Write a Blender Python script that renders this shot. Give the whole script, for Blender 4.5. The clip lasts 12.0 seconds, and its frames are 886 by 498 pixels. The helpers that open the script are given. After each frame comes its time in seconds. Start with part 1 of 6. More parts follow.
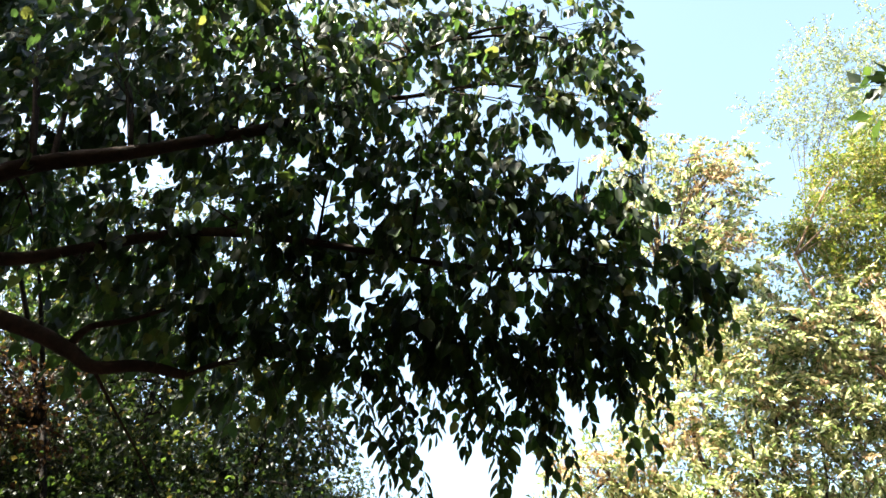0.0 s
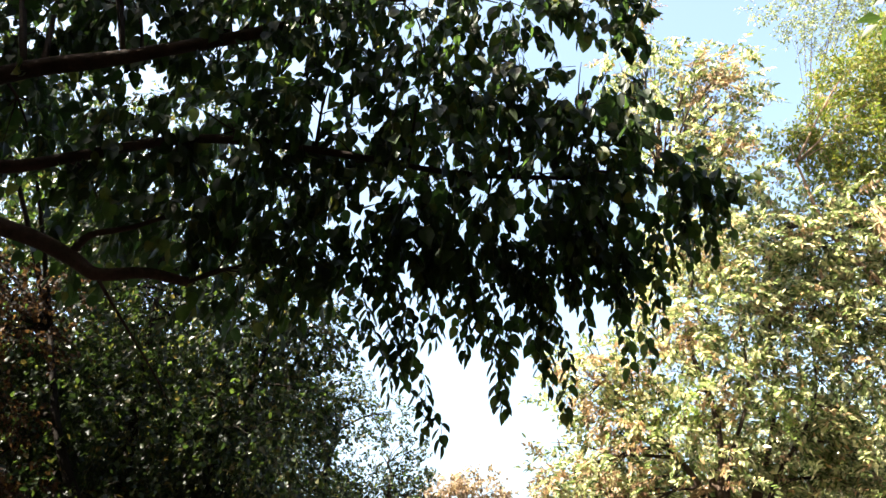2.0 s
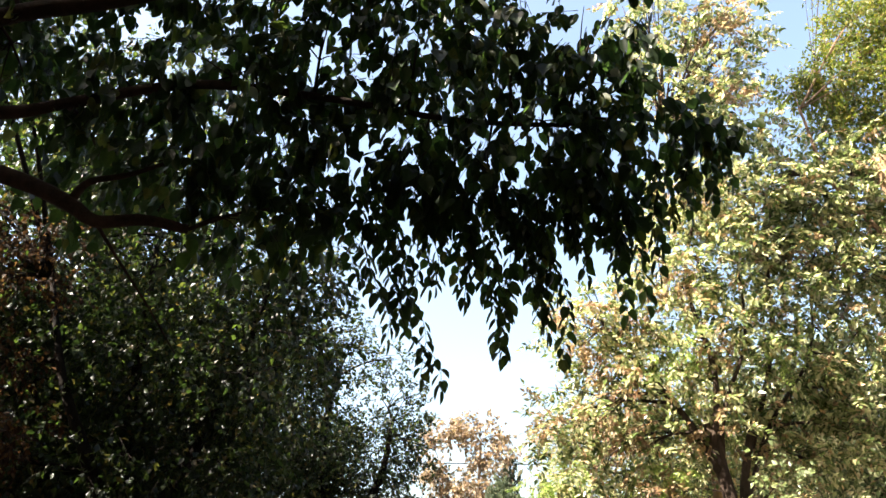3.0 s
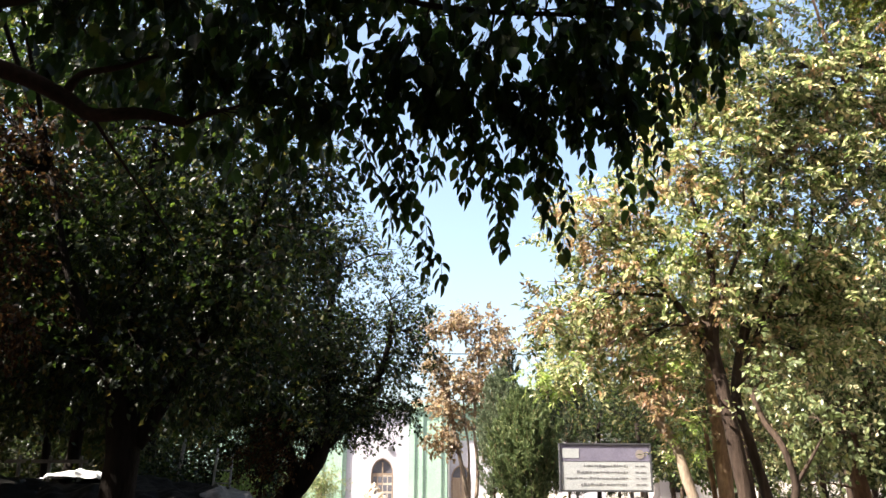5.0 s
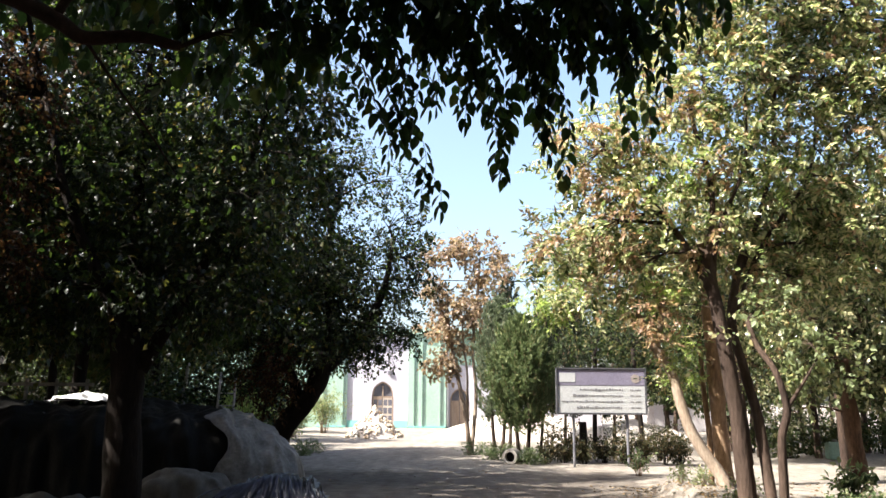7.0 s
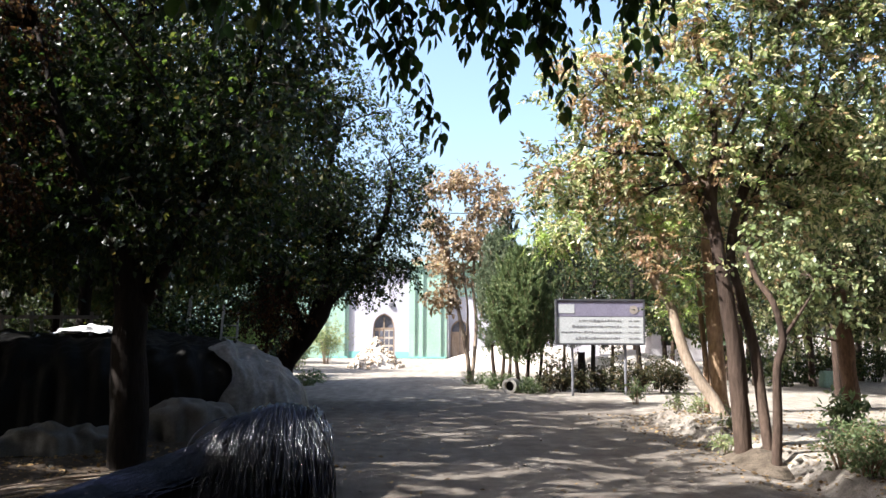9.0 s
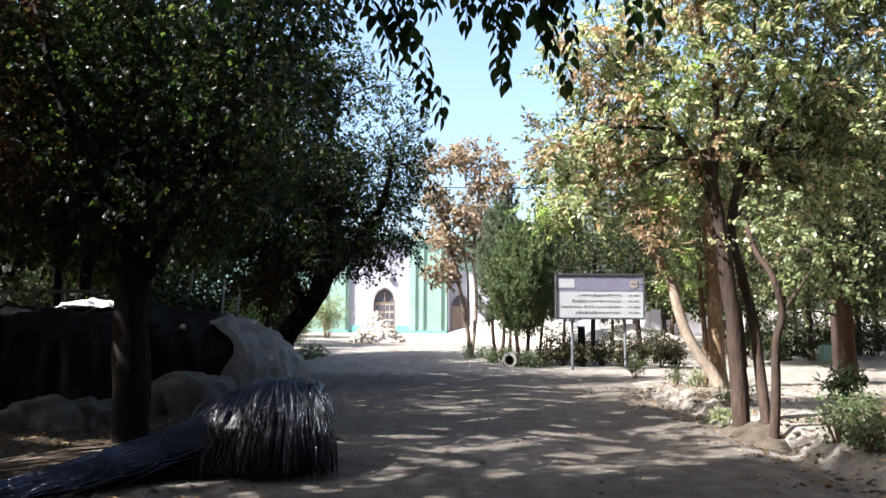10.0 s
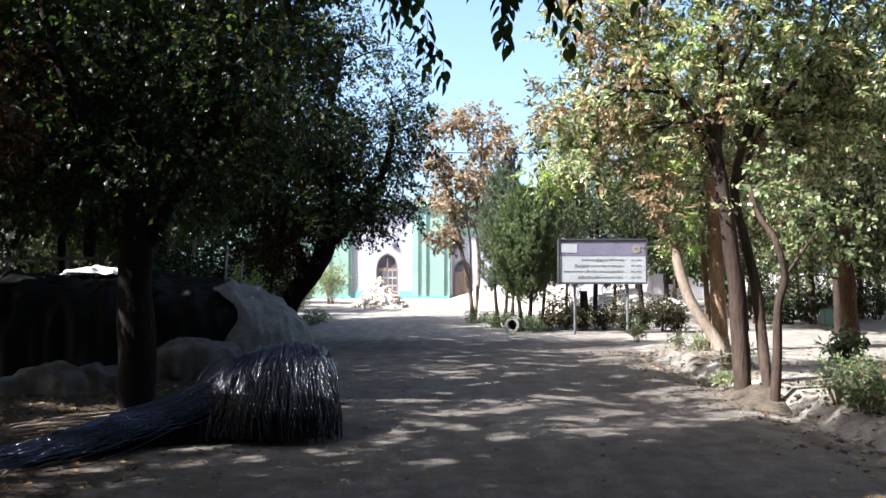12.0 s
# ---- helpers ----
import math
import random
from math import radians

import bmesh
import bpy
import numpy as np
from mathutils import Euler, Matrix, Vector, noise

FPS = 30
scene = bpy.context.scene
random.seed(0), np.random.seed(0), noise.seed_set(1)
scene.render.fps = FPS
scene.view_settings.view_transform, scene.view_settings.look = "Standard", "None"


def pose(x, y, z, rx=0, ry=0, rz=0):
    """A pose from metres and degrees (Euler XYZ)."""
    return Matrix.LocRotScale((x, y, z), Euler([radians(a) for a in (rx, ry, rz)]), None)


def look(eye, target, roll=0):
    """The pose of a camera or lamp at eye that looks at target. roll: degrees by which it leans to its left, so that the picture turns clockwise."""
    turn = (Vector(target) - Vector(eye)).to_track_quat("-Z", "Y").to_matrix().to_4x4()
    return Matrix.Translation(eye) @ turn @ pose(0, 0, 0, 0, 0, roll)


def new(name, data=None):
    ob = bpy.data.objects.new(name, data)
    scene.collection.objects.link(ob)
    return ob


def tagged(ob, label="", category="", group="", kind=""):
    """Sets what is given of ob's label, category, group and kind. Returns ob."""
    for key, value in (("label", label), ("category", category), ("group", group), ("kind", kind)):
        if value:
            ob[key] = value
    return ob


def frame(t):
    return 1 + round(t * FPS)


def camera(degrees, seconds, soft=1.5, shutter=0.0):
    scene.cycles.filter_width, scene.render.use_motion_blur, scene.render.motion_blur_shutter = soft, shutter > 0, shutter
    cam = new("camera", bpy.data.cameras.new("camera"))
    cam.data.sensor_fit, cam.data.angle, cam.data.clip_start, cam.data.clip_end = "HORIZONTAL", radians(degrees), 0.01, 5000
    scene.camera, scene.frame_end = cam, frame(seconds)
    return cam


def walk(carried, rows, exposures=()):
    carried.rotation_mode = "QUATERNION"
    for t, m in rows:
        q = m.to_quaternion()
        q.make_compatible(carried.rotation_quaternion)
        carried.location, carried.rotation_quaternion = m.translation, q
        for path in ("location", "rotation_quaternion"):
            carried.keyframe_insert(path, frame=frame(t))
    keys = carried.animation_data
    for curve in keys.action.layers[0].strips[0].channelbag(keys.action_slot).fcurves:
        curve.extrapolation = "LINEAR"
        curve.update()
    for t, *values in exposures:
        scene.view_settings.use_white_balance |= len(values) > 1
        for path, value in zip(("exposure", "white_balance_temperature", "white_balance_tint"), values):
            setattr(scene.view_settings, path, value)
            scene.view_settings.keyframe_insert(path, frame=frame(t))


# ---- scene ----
# The camera stands in the lane and tilts down from the crowns to the ground.
EYE = (0.0, 0.0, 1.6)
cam = camera(58.5, 12.0, soft=1.5)
ROWS = (
    (0.0, -0.012, 34.271, 0.319),
    (0.5, -0.063, 32.558, 0.249),
    (1.0, -0.066, 31.249, 0.277),
    (1.5, -0.088, 29.674, 0.202),
    (2.0, -0.097, 27.565, 0.202),
    (2.5, -0.096, 25.908, 0.267),
    (3.0, -0.122, 23.779, 0.280),
    (5.0, -0.115, 16.159, 0.308),
    (5.5, -0.114, 14.792, 0.295),
    (6.0, -0.128, 13.411, 0.379),
    (6.5, -0.153, 12.084, 0.490),
    (7.0, -0.190, 10.892, 0.416),
    (9.0, -0.204, 6.018, 0.235),
    (9.5, -0.201, 5.151, 0.237),
    (10.0, -0.181, 4.173, 0.261),
    (10.5, -0.182, 3.307, 0.313),
    (11.0, -0.222, 2.749, 0.265),
    (11.5, -0.224, 2.254, 0.281),
    (12.0, -0.000, 1.680, -0.000),
)
walk(cam, [(t, pose(*EYE, 90 + p, 0, y) @ pose(0, 0, 0, 0, 0, r)) for t, y, p, r in ROWS],
     exposures=[(0.0, 2.95, 7000, 2), (1.0, 2.92, 7050, 3), (2.0, 2.78, 7200, 6), (3.0, 2.56, 7250, 8), (5.0, 2.2, 7000, 9), (8.0, 2.12, 6450, 9), (12.0, 2.04, 5850, 8)])

# ---- light ----
SUN = Vector((-0.8, -0.28, 0.87)).normalized()
world = bpy.data.worlds.new("world")
scene.world = world
world.use_nodes = True
nt = world.node_tree
sky = nt.nodes.new("ShaderNodeTexSky")
sky.sky_type = "NISHITA"
sky.sun_disc = False
sky.sun_elevation = math.asin(SUN.z)
sky.sun_rotation = math.atan2(SUN.x, SUN.y)
sky.dust_density = 4.0
sky.ozone_density = 1.6
nt.links.new(sky.outputs[0], nt.nodes["Background"].inputs[0])
nt.nodes["Background"].inputs[1].default_value = 0.098
sun = new("sun", bpy.data.lights.new("sun", "SUN"))
sun.data.energy = 5.0
sun.data.angle = radians(0.53)
sun.data.color = (1.0, 0.975, 0.93)
sun.matrix_world = look(SUN * 60, (0, 0, 0))


# ---- materials ----
def material(name, rough=0.8, metal=0.0):
    m = bpy.data.materials.new(name)
    m.use_nodes = True
    b = m.node_tree.nodes["Principled BSDF"]
    b.inputs["Roughness"].default_value = rough
    b.inputs["Metallic"].default_value = metal
    b.inputs["Specular IOR Level"].default_value = 0.5 if rough < 0.5 else 0.15
    return m, m.node_tree, b


def node(tree, kind, **values):
    n = tree.nodes.new(kind)
    for key, value in values.items():
        n.inputs[key.replace("_", " ")].default_value = value
    return n


def ramp(tree, source, stops):
    n = tree.nodes.new("ShaderNodeValToRGB")
    els = n.color_ramp.elements
    while len(els) < len(stops):
        els.new(0.5)
    for e, (p, c) in zip(els, stops):
        e.position, e.color = p, (*c, 1)
    tree.links.new(source, n.inputs[0])
    return n.outputs[0]


def mixed(tree, fac, a, b, blend="MIX"):
    n = tree.nodes.new("ShaderNodeMix")
    n.data_type, n.blend_type = "RGBA", blend
    for s, v in ((n.inputs[0], fac), (n.inputs[6], a), (n.inputs[7], b)):
        if isinstance(v, (int, float)):
            s.default_value = v
        elif isinstance(v, tuple):
            s.default_value = (*v, 1)
        else:
            tree.links.new(v, s)
    return n.outputs[2]


def coords(tree, scale=(1, 1, 1)):
    c = tree.nodes.new("ShaderNodeTexCoord")
    m = tree.nodes.new("ShaderNodeMapping")
    m.inputs["Scale"].default_value = scale
    tree.links.new(c.outputs["Object"], m.inputs[0])
    return m.outputs[0]


def grain(tree, vec, scale, detail=6, rough=0.6):
    n = node(tree, "ShaderNodeTexNoise", Scale=scale, Detail=detail, Roughness=rough)
    tree.links.new(vec, n.inputs["Vector"])
    return n.outputs["Fac"]


def bump(tree, bsdf, height, strength=0.5, dist=0.02):
    n = node(tree, "ShaderNodeBump", Strength=strength, Distance=dist)
    tree.links.new(height, n.inputs["Height"])
    tree.links.new(n.outputs[0], bsdf.inputs["Normal"])


def surface(name, stops, scale=3.0, fine=40.0, rough=0.85, metal=0.0, relief=0.4, dist=0.02, stretch=(1, 1, 1)):
    """Two scales of noise: stains choose the colour, grain varies it and gives relief."""
    m, t, b = material(name, rough, metal)
    v = coords(t, stretch)
    big, small = grain(t, v, scale), grain(t, v, fine)
    col = ramp(t, big, stops)
    dark = ramp(t, small, [(0.3, (0.62, 0.6, 0.58)), (0.7, (1.12, 1.1, 1.08))])
    t.links.new(mixed(t, 1.0, col, dark, "MULTIPLY"), b.inputs["Base Color"])
    bump(t, b, small, relief, dist)
    return m


def foliage(name, stops, rough=0.42, passing=0.45, lit=1.8):
    """Leaf colour by a random value for each leaf; part of the light passes through."""
    m, t, b = material(name, rough)
    g = t.nodes.new("ShaderNodeNewGeometry")
    col = ramp(t, g.outputs["Random Per Island"], stops)
    v = coords(t)
    blotch = ramp(t, grain(t, v, 35.0, 3), [(0.3, (0.7, 0.72, 0.6)), (0.7, (1.15, 1.12, 1.05))])
    col = mixed(t, 1.0, col, blotch, "MULTIPLY")
    t.links.new(col, b.inputs["Base Color"])
    tr = t.nodes.new("ShaderNodeBsdfTranslucent")
    t.links.new(mixed(t, 1.0, col, (lit, lit * 1.07, lit * 0.85), "MULTIPLY"), tr.inputs[0])
    mx = t.nodes.new("ShaderNodeMixShader")
    mx.inputs[0].default_value = passing
    t.links.new(b.outputs[0], mx.inputs[1])
    t.links.new(tr.outputs[0], mx.inputs[2])
    t.links.new(mx.outputs[0], t.nodes["Material Output"].inputs[0])
    return m


# Mulberry greens kept near black, so colour carries the backlit shade.
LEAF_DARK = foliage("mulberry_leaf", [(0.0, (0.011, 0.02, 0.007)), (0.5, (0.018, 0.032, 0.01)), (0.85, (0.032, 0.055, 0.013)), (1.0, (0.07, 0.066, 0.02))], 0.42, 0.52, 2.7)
# Near-black greens put the crowns' deep shade into the leaf colour.
LEAF_SHADE = foliage("small_shaded_leaf", [(0.0, (0.007, 0.012, 0.004)), (0.5, (0.015, 0.026, 0.007)), (0.82, (0.04, 0.058, 0.013)), (1.0, (0.08, 0.056, 0.02))], 0.42, 0.5, 2.2)
LEAF_BROWN = foliage("dry_leaf", [(0.0, (0.022, 0.011, 0.007)), (0.6, (0.045, 0.021, 0.012)), (1.0, (0.1, 0.052, 0.024))], 0.6, 0.45)
# Cream stops here and below put sunlit highlights into some leaves' colour.
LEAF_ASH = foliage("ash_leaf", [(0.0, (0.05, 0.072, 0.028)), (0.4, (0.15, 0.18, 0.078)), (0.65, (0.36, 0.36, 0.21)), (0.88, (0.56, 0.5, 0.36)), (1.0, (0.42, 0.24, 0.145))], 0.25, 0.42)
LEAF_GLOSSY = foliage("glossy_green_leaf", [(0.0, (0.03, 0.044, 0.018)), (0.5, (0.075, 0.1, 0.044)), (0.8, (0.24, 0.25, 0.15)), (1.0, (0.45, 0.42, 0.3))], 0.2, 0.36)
LEAF_RUST = foliage("autumn_leaf", [(0.0, (0.15, 0.115, 0.07)), (0.35, (0.25, 0.155, 0.1)), (0.75, (0.32, 0.18, 0.125)), (1.0, (0.44, 0.34, 0.25))], 0.45, 0.42)
LEAF_DUSKY = foliage("dusky_autumn_leaf", [(0.0, (0.14, 0.11, 0.07)), (0.35, (0.22, 0.15, 0.105)), (0.75, (0.29, 0.185, 0.14)), (1.0, (0.42, 0.33, 0.26))], 0.45, 0.42)
LEAF_YELLOW = foliage("yellow_leaf", [(0.0, (0.05, 0.08, 0.016)), (0.6, (0.12, 0.145, 0.022)), (1.0, (0.22, 0.18, 0.03))], 0.45, 0.42)
LEAF_PALE = foliage("willow_leaf", [(0.0, (0.12, 0.15, 0.08)), (0.7, (0.2, 0.23, 0.12)), (1.0, (0.3, 0.26, 0.14))], 0.4, 0.4)
LEAF_THUJA = foliage("thuja_leaf", [(0.0, (0.06, 0.088, 0.045)), (0.7, (0.12, 0.152, 0.076)), (1.0, (0.22, 0.225, 0.12))], 0.55, 0.25)
LEAF_CYPRESS = foliage("cypress_leaf", [(0.0, (0.075, 0.095, 0.07)), (0.7, (0.13, 0.155, 0.11)), (1.0, (0.22, 0.23, 0.16))], 0.55, 0.25)
LEAF_PINE = foliage("dark_cypress_leaf", [(0.0, (0.014, 0.022, 0.014)), (0.7, (0.034, 0.046, 0.03)), (1.0, (0.08, 0.085, 0.05))], 0.55, 0.2)
LEAF_FAR = foliage("far_leaf", [(0.0, (0.02, 0.032, 0.014)), (0.7, (0.045, 0.06, 0.025)), (1.0, (0.12, 0.1, 0.045))], 0.55, 0.35)
LEAF_FRESH = foliage("fresh_green_leaf", [(0.0, (0.14, 0.2, 0.06)), (0.6, (0.25, 0.32, 0.1)), (1.0, (0.4, 0.42, 0.18))], 0.35, 0.5)
LEAF_SHRUB = foliage("shrub_leaf", [(0.0, (0.025, 0.028, 0.015)), (0.6, (0.05, 0.05, 0.026)), (1.0, (0.12, 0.08, 0.045))], 0.6, 0.25)
LEAF_WEED = foliage("weed_leaf", [(0.0, (0.06, 0.09, 0.045)), (0.7, (0.12, 0.15, 0.08)), (1.0, (0.22, 0.22, 0.15))], 0.5, 0.4)
LEAF_FALLEN = foliage("fallen_leaf", [(0.0, (0.07, 0.045, 0.026)), (0.6, (0.18, 0.11, 0.055)), (1.0, (0.34, 0.23, 0.12))], 0.7, 0.1)
# Bark set near black: the trunks' shade is put into the colour.
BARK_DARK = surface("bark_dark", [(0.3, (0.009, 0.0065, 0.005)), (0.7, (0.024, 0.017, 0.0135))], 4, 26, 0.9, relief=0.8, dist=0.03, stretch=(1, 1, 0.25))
# Ash bark darkened in place of the shade on the lower trunks.
BARK_ASH = surface("bark_ash", [(0.3, (0.03, 0.02, 0.016)), (0.7, (0.085, 0.058, 0.044))], 4, 26, 0.9, relief=0.8, dist=0.03, stretch=(1, 1, 0.25))
BARK_RED = surface("bark_reddish", [(0.3, (0.02, 0.011, 0.009)), (0.7, (0.048, 0.028, 0.021))], 4, 30, 0.85, relief=0.7, dist=0.02)
BARK_PALE = surface("bark_pale", [(0.3, (0.2, 0.145, 0.105)), (0.7, (0.36, 0.29, 0.23))], 3, 30, 0.85, relief=0.6, dist=0.02, stretch=(1, 1, 0.3))
BARK_TAN = surface("bark_tan", [(0.3, (0.16, 0.095, 0.058)), (0.7, (0.3, 0.2, 0.13))], 3, 24, 0.85, relief=0.7, dist=0.02, stretch=(1, 1, 0.3))
CLAY = surface("dry_clay", [(0.3, (0.11, 0.094, 0.078)), (0.7, (0.2, 0.178, 0.152))], 6, 40, 0.95, relief=0.8, dist=0.03)
FILM = surface("crumpled_dark_film", [(0.3, (0.02, 0.02, 0.025)), (0.7, (0.05, 0.05, 0.06))], 6, 14, 0.16, relief=1.0, dist=0.06)
DUST = surface("pale_dust", [(0.3, (0.42, 0.37, 0.32)), (0.7, (0.55, 0.5, 0.45))], 1.2, 30, 0.95, relief=0.6, dist=0.03)
PLASTER_WHITE = surface("white_plaster", [(0.3, (0.43, 0.42, 0.48)), (0.7, (0.52, 0.51, 0.57))], 0.6, 30, 0.9, relief=0.15)
PLASTER_MINT = surface("mint_plaster", [(0.3, (0.28, 0.42, 0.34)), (0.7, (0.35, 0.49, 0.41))], 0.6, 30, 0.85, relief=0.15)
PAINT_TEAL = surface("teal_plinth_paint", [(0.3, (0.18, 0.45, 0.42)), (0.7, (0.25, 0.52, 0.48))], 1.0, 30, 0.8, relief=0.15)
PLASTER_GREY = surface("grey_plaster", [(0.3, (0.4, 0.37, 0.38)), (0.7, (0.5, 0.47, 0.47))], 0.8, 30, 0.9, relief=0.2)
CREAM = surface("cream_door_paint", [(0.3, (0.42, 0.36, 0.3)), (0.7, (0.52, 0.46, 0.39))], 2, 40, 0.6, relief=0.2)
BARK_BROWN = surface("bark_brown", [(0.3, (0.07, 0.04, 0.026)), (0.7, (0.16, 0.095, 0.06))], 3, 24, 0.88, relief=0.8, dist=0.03, stretch=(1, 1, 0.3))
EARTH = surface("root_earth", [(0.3, (0.06, 0.046, 0.034)), (0.7, (0.14, 0.112, 0.085))], 5, 35, 0.95, relief=0.9, dist=0.04)
WOOD = surface("door_wood", [(0.3, (0.27, 0.2, 0.15)), (0.7, (0.4, 0.31, 0.24))], 2, 40, 0.6, relief=0.3, stretch=(3, 3, 0.4))
GLASS_DARK = surface("dusty_window_glass", [(0.3, (0.09, 0.09, 0.11)), (0.7, (0.16, 0.16, 0.19))], 2, 40, 0.25, relief=0.05)
STEEL = surface("galvanised_steel", [(0.3, (0.14, 0.14, 0.16)), (0.7, (0.24, 0.24, 0.26))], 4, 60, 0.55, 0.3, relief=0.1)
FRAME_DARK = surface("dull_frame_steel", [(0.3, (0.06, 0.06, 0.068)), (0.7, (0.11, 0.11, 0.12))], 4, 60, 0.6, 0.2, relief=0.1)
SIGN_VIOLET = surface("violet_sign_paint", [(0.3, (0.17, 0.155, 0.22)), (0.7, (0.21, 0.195, 0.26))], 2, 50, 0.45, relief=0.05)
SIGN_GREY = surface("light_sign_paint", [(0.3, (0.4, 0.41, 0.42)), (0.7, (0.47, 0.48, 0.49))], 2, 50, 0.45, relief=0.05)
SIGN_INK = surface("sign_ink", [(0.3, (0.17, 0.17, 0.18)), (0.7, (0.22, 0.22, 0.23))], 5, 60, 0.5, relief=0.05)
SIGN_GOLD = surface("sign_emblem_gold", [(0.3, (0.26, 0.225, 0.2)), (0.7, (0.32, 0.28, 0.25))], 8, 60, 0.5, relief=0.05)
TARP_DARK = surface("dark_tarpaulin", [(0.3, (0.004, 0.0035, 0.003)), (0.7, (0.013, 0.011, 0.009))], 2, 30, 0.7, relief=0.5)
PLASTIC_WHITE = surface("dusty_white_plastic", [(0.3, (0.13, 0.125, 0.12)), (0.7, (0.26, 0.25, 0.24))], 3, 20, 0.5, relief=0.3)
CLOTH_WHITE = surface("white_cloth", [(0.3, (0.75, 0.75, 0.76)), (0.7, (0.82, 0.82, 0.82))], 3, 40, 0.8, relief=0.2)
SACK = surface("woven_sack", [(0.3, (0.09, 0.083, 0.076)), (0.7, (0.18, 0.168, 0.156))], 4, 80, 0.75, relief=0.3)
STRAND = surface("blue_black_plastic", [(0.3, (0.002, 0.0025, 0.006)), (0.7, (0.004, 0.005, 0.014))], 4, 60, 0.2, relief=0.1)
CONCRETE = surface("concrete", [(0.3, (0.24, 0.22, 0.2)), (0.7, (0.38, 0.355, 0.325))], 4, 40, 0.9, relief=0.4)
WIRE = surface("cable_rubber", [(0.3, (0.02, 0.02, 0.02)), (0.7, (0.03, 0.03, 0.03))], 4, 40, 0.6, relief=0.1)
# Near-black, stands for shade inside the pipe's bore and the house window.
HOLE = surface("unlit_hole", [(0.3, (0.01, 0.01, 0.01)), (0.7, (0.02, 0.02, 0.02))], 4, 40, 0.9, relief=0.2)


def stone_material():
    m, t, b = material("broken_stone", 0.9)
    g = t.nodes.new("ShaderNodeObjectInfo")
    col = ramp(t, g.outputs["Random"], [(0.0, (0.55, 0.5, 0.44)), (0.5, (0.5, 0.42, 0.33)), (0.8, (0.42, 0.3, 0.2)), (1.0, (0.58, 0.55, 0.52))])
    v = coords(t)
    s = grain(t, v, 14.0)
    t.links.new(mixed(t, 1.0, col, ramp(t, s, [(0.3, (0.75, 0.73, 0.7)), (0.7, (1.1, 1.08, 1.05))]), "MULTIPLY"), b.inputs["Base Color"])
    bump(t, b, s, 0.5, 0.03)
    return m


STONE = stone_material()


def ground_material():
    """Packed lane dirt; sunlit yard dust painted paler, shaded litter soil darker."""
    m, t, b = material("dry_dirt", 0.95)
    v = coords(t)
    big, mid, fine = grain(t, v, 0.35, 4), grain(t, v, 3.5, 6), grain(t, v, 45.0, 6)
    streak = grain(t, coords(t, (2.2, 0.35, 1)), 1.6, 5)
    # Lane kept darker and yard dust paler, so colour carries shade and sun.
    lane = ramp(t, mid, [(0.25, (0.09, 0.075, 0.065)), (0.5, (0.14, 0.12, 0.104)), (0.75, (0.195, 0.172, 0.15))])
    sunlit_dust = ramp(t, mid, [(0.25, (0.17, 0.15, 0.13)), (0.5, (0.25, 0.225, 0.198)), (0.75, (0.34, 0.312, 0.28))])
    xyz = t.nodes.new("ShaderNodeSeparateXYZ")
    t.links.new(v, xyz.inputs[0])

    def past(axis, limit, wide):
        n = t.nodes.new("ShaderNodeMapRange")
        n.interpolation_type = "SMOOTHSTEP"
        wob = node(t, "ShaderNodeMath")
        wob.operation = "MULTIPLY_ADD"
        t.links.new(mid, wob.inputs[0])
        wob.inputs[1].default_value = 2.2
        t.links.new(xyz.outputs[axis], wob.inputs[2])
        t.links.new(wob.outputs[0], n.inputs["Value"])
        n.inputs["From Min"].default_value = limit + 1.1 - wide
        n.inputs["From Max"].default_value = limit + 1.1 + wide
        return n.outputs[0]

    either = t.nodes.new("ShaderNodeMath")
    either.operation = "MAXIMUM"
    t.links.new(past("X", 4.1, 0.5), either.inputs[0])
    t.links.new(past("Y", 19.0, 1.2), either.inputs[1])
    col = mixed(t, either.outputs[0], lane, sunlit_dust)
    # Litter soil, darkened to put the trees' shade into its colour.
    shaded_humus = ramp(t, mid, [(0.3, (0.035, 0.026, 0.02)), (0.7, (0.09, 0.066, 0.048))])
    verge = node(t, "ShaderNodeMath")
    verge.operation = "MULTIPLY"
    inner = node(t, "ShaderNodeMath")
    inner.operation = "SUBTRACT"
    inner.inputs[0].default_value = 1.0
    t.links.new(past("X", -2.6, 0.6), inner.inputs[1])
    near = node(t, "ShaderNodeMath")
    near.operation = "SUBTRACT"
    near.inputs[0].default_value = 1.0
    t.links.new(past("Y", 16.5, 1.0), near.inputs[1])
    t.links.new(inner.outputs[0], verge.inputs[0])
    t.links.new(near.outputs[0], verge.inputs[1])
    col = mixed(t, verge.outputs[0], col, shaded_humus)
    col = mixed(t, 1.0, col, ramp(t, big, [(0.3, (0.85, 0.83, 0.8)), (0.7, (1.15, 1.14, 1.12))]), "MULTIPLY")
    col = mixed(t, 1.0, col, ramp(t, streak, [(0.35, (0.82, 0.8, 0.79)), (0.65, (1.08, 1.08, 1.08))]), "MULTIPLY")
    col = mixed(t, 1.0, col, ramp(t, fine, [(0.3, (0.7, 0.68, 0.66)), (0.7, (1.15, 1.15, 1.14))]), "MULTIPLY")
    t.links.new(col, b.inputs["Base Color"])
    h = t.nodes.new("ShaderNodeMath")
    h.operation = "ADD"
    t.links.new(mid, h.inputs[0])
    t.links.new(fine, h.inputs[1])
    bump(t, b, h.outputs[0], 0.7, 0.04)
    return m


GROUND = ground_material()


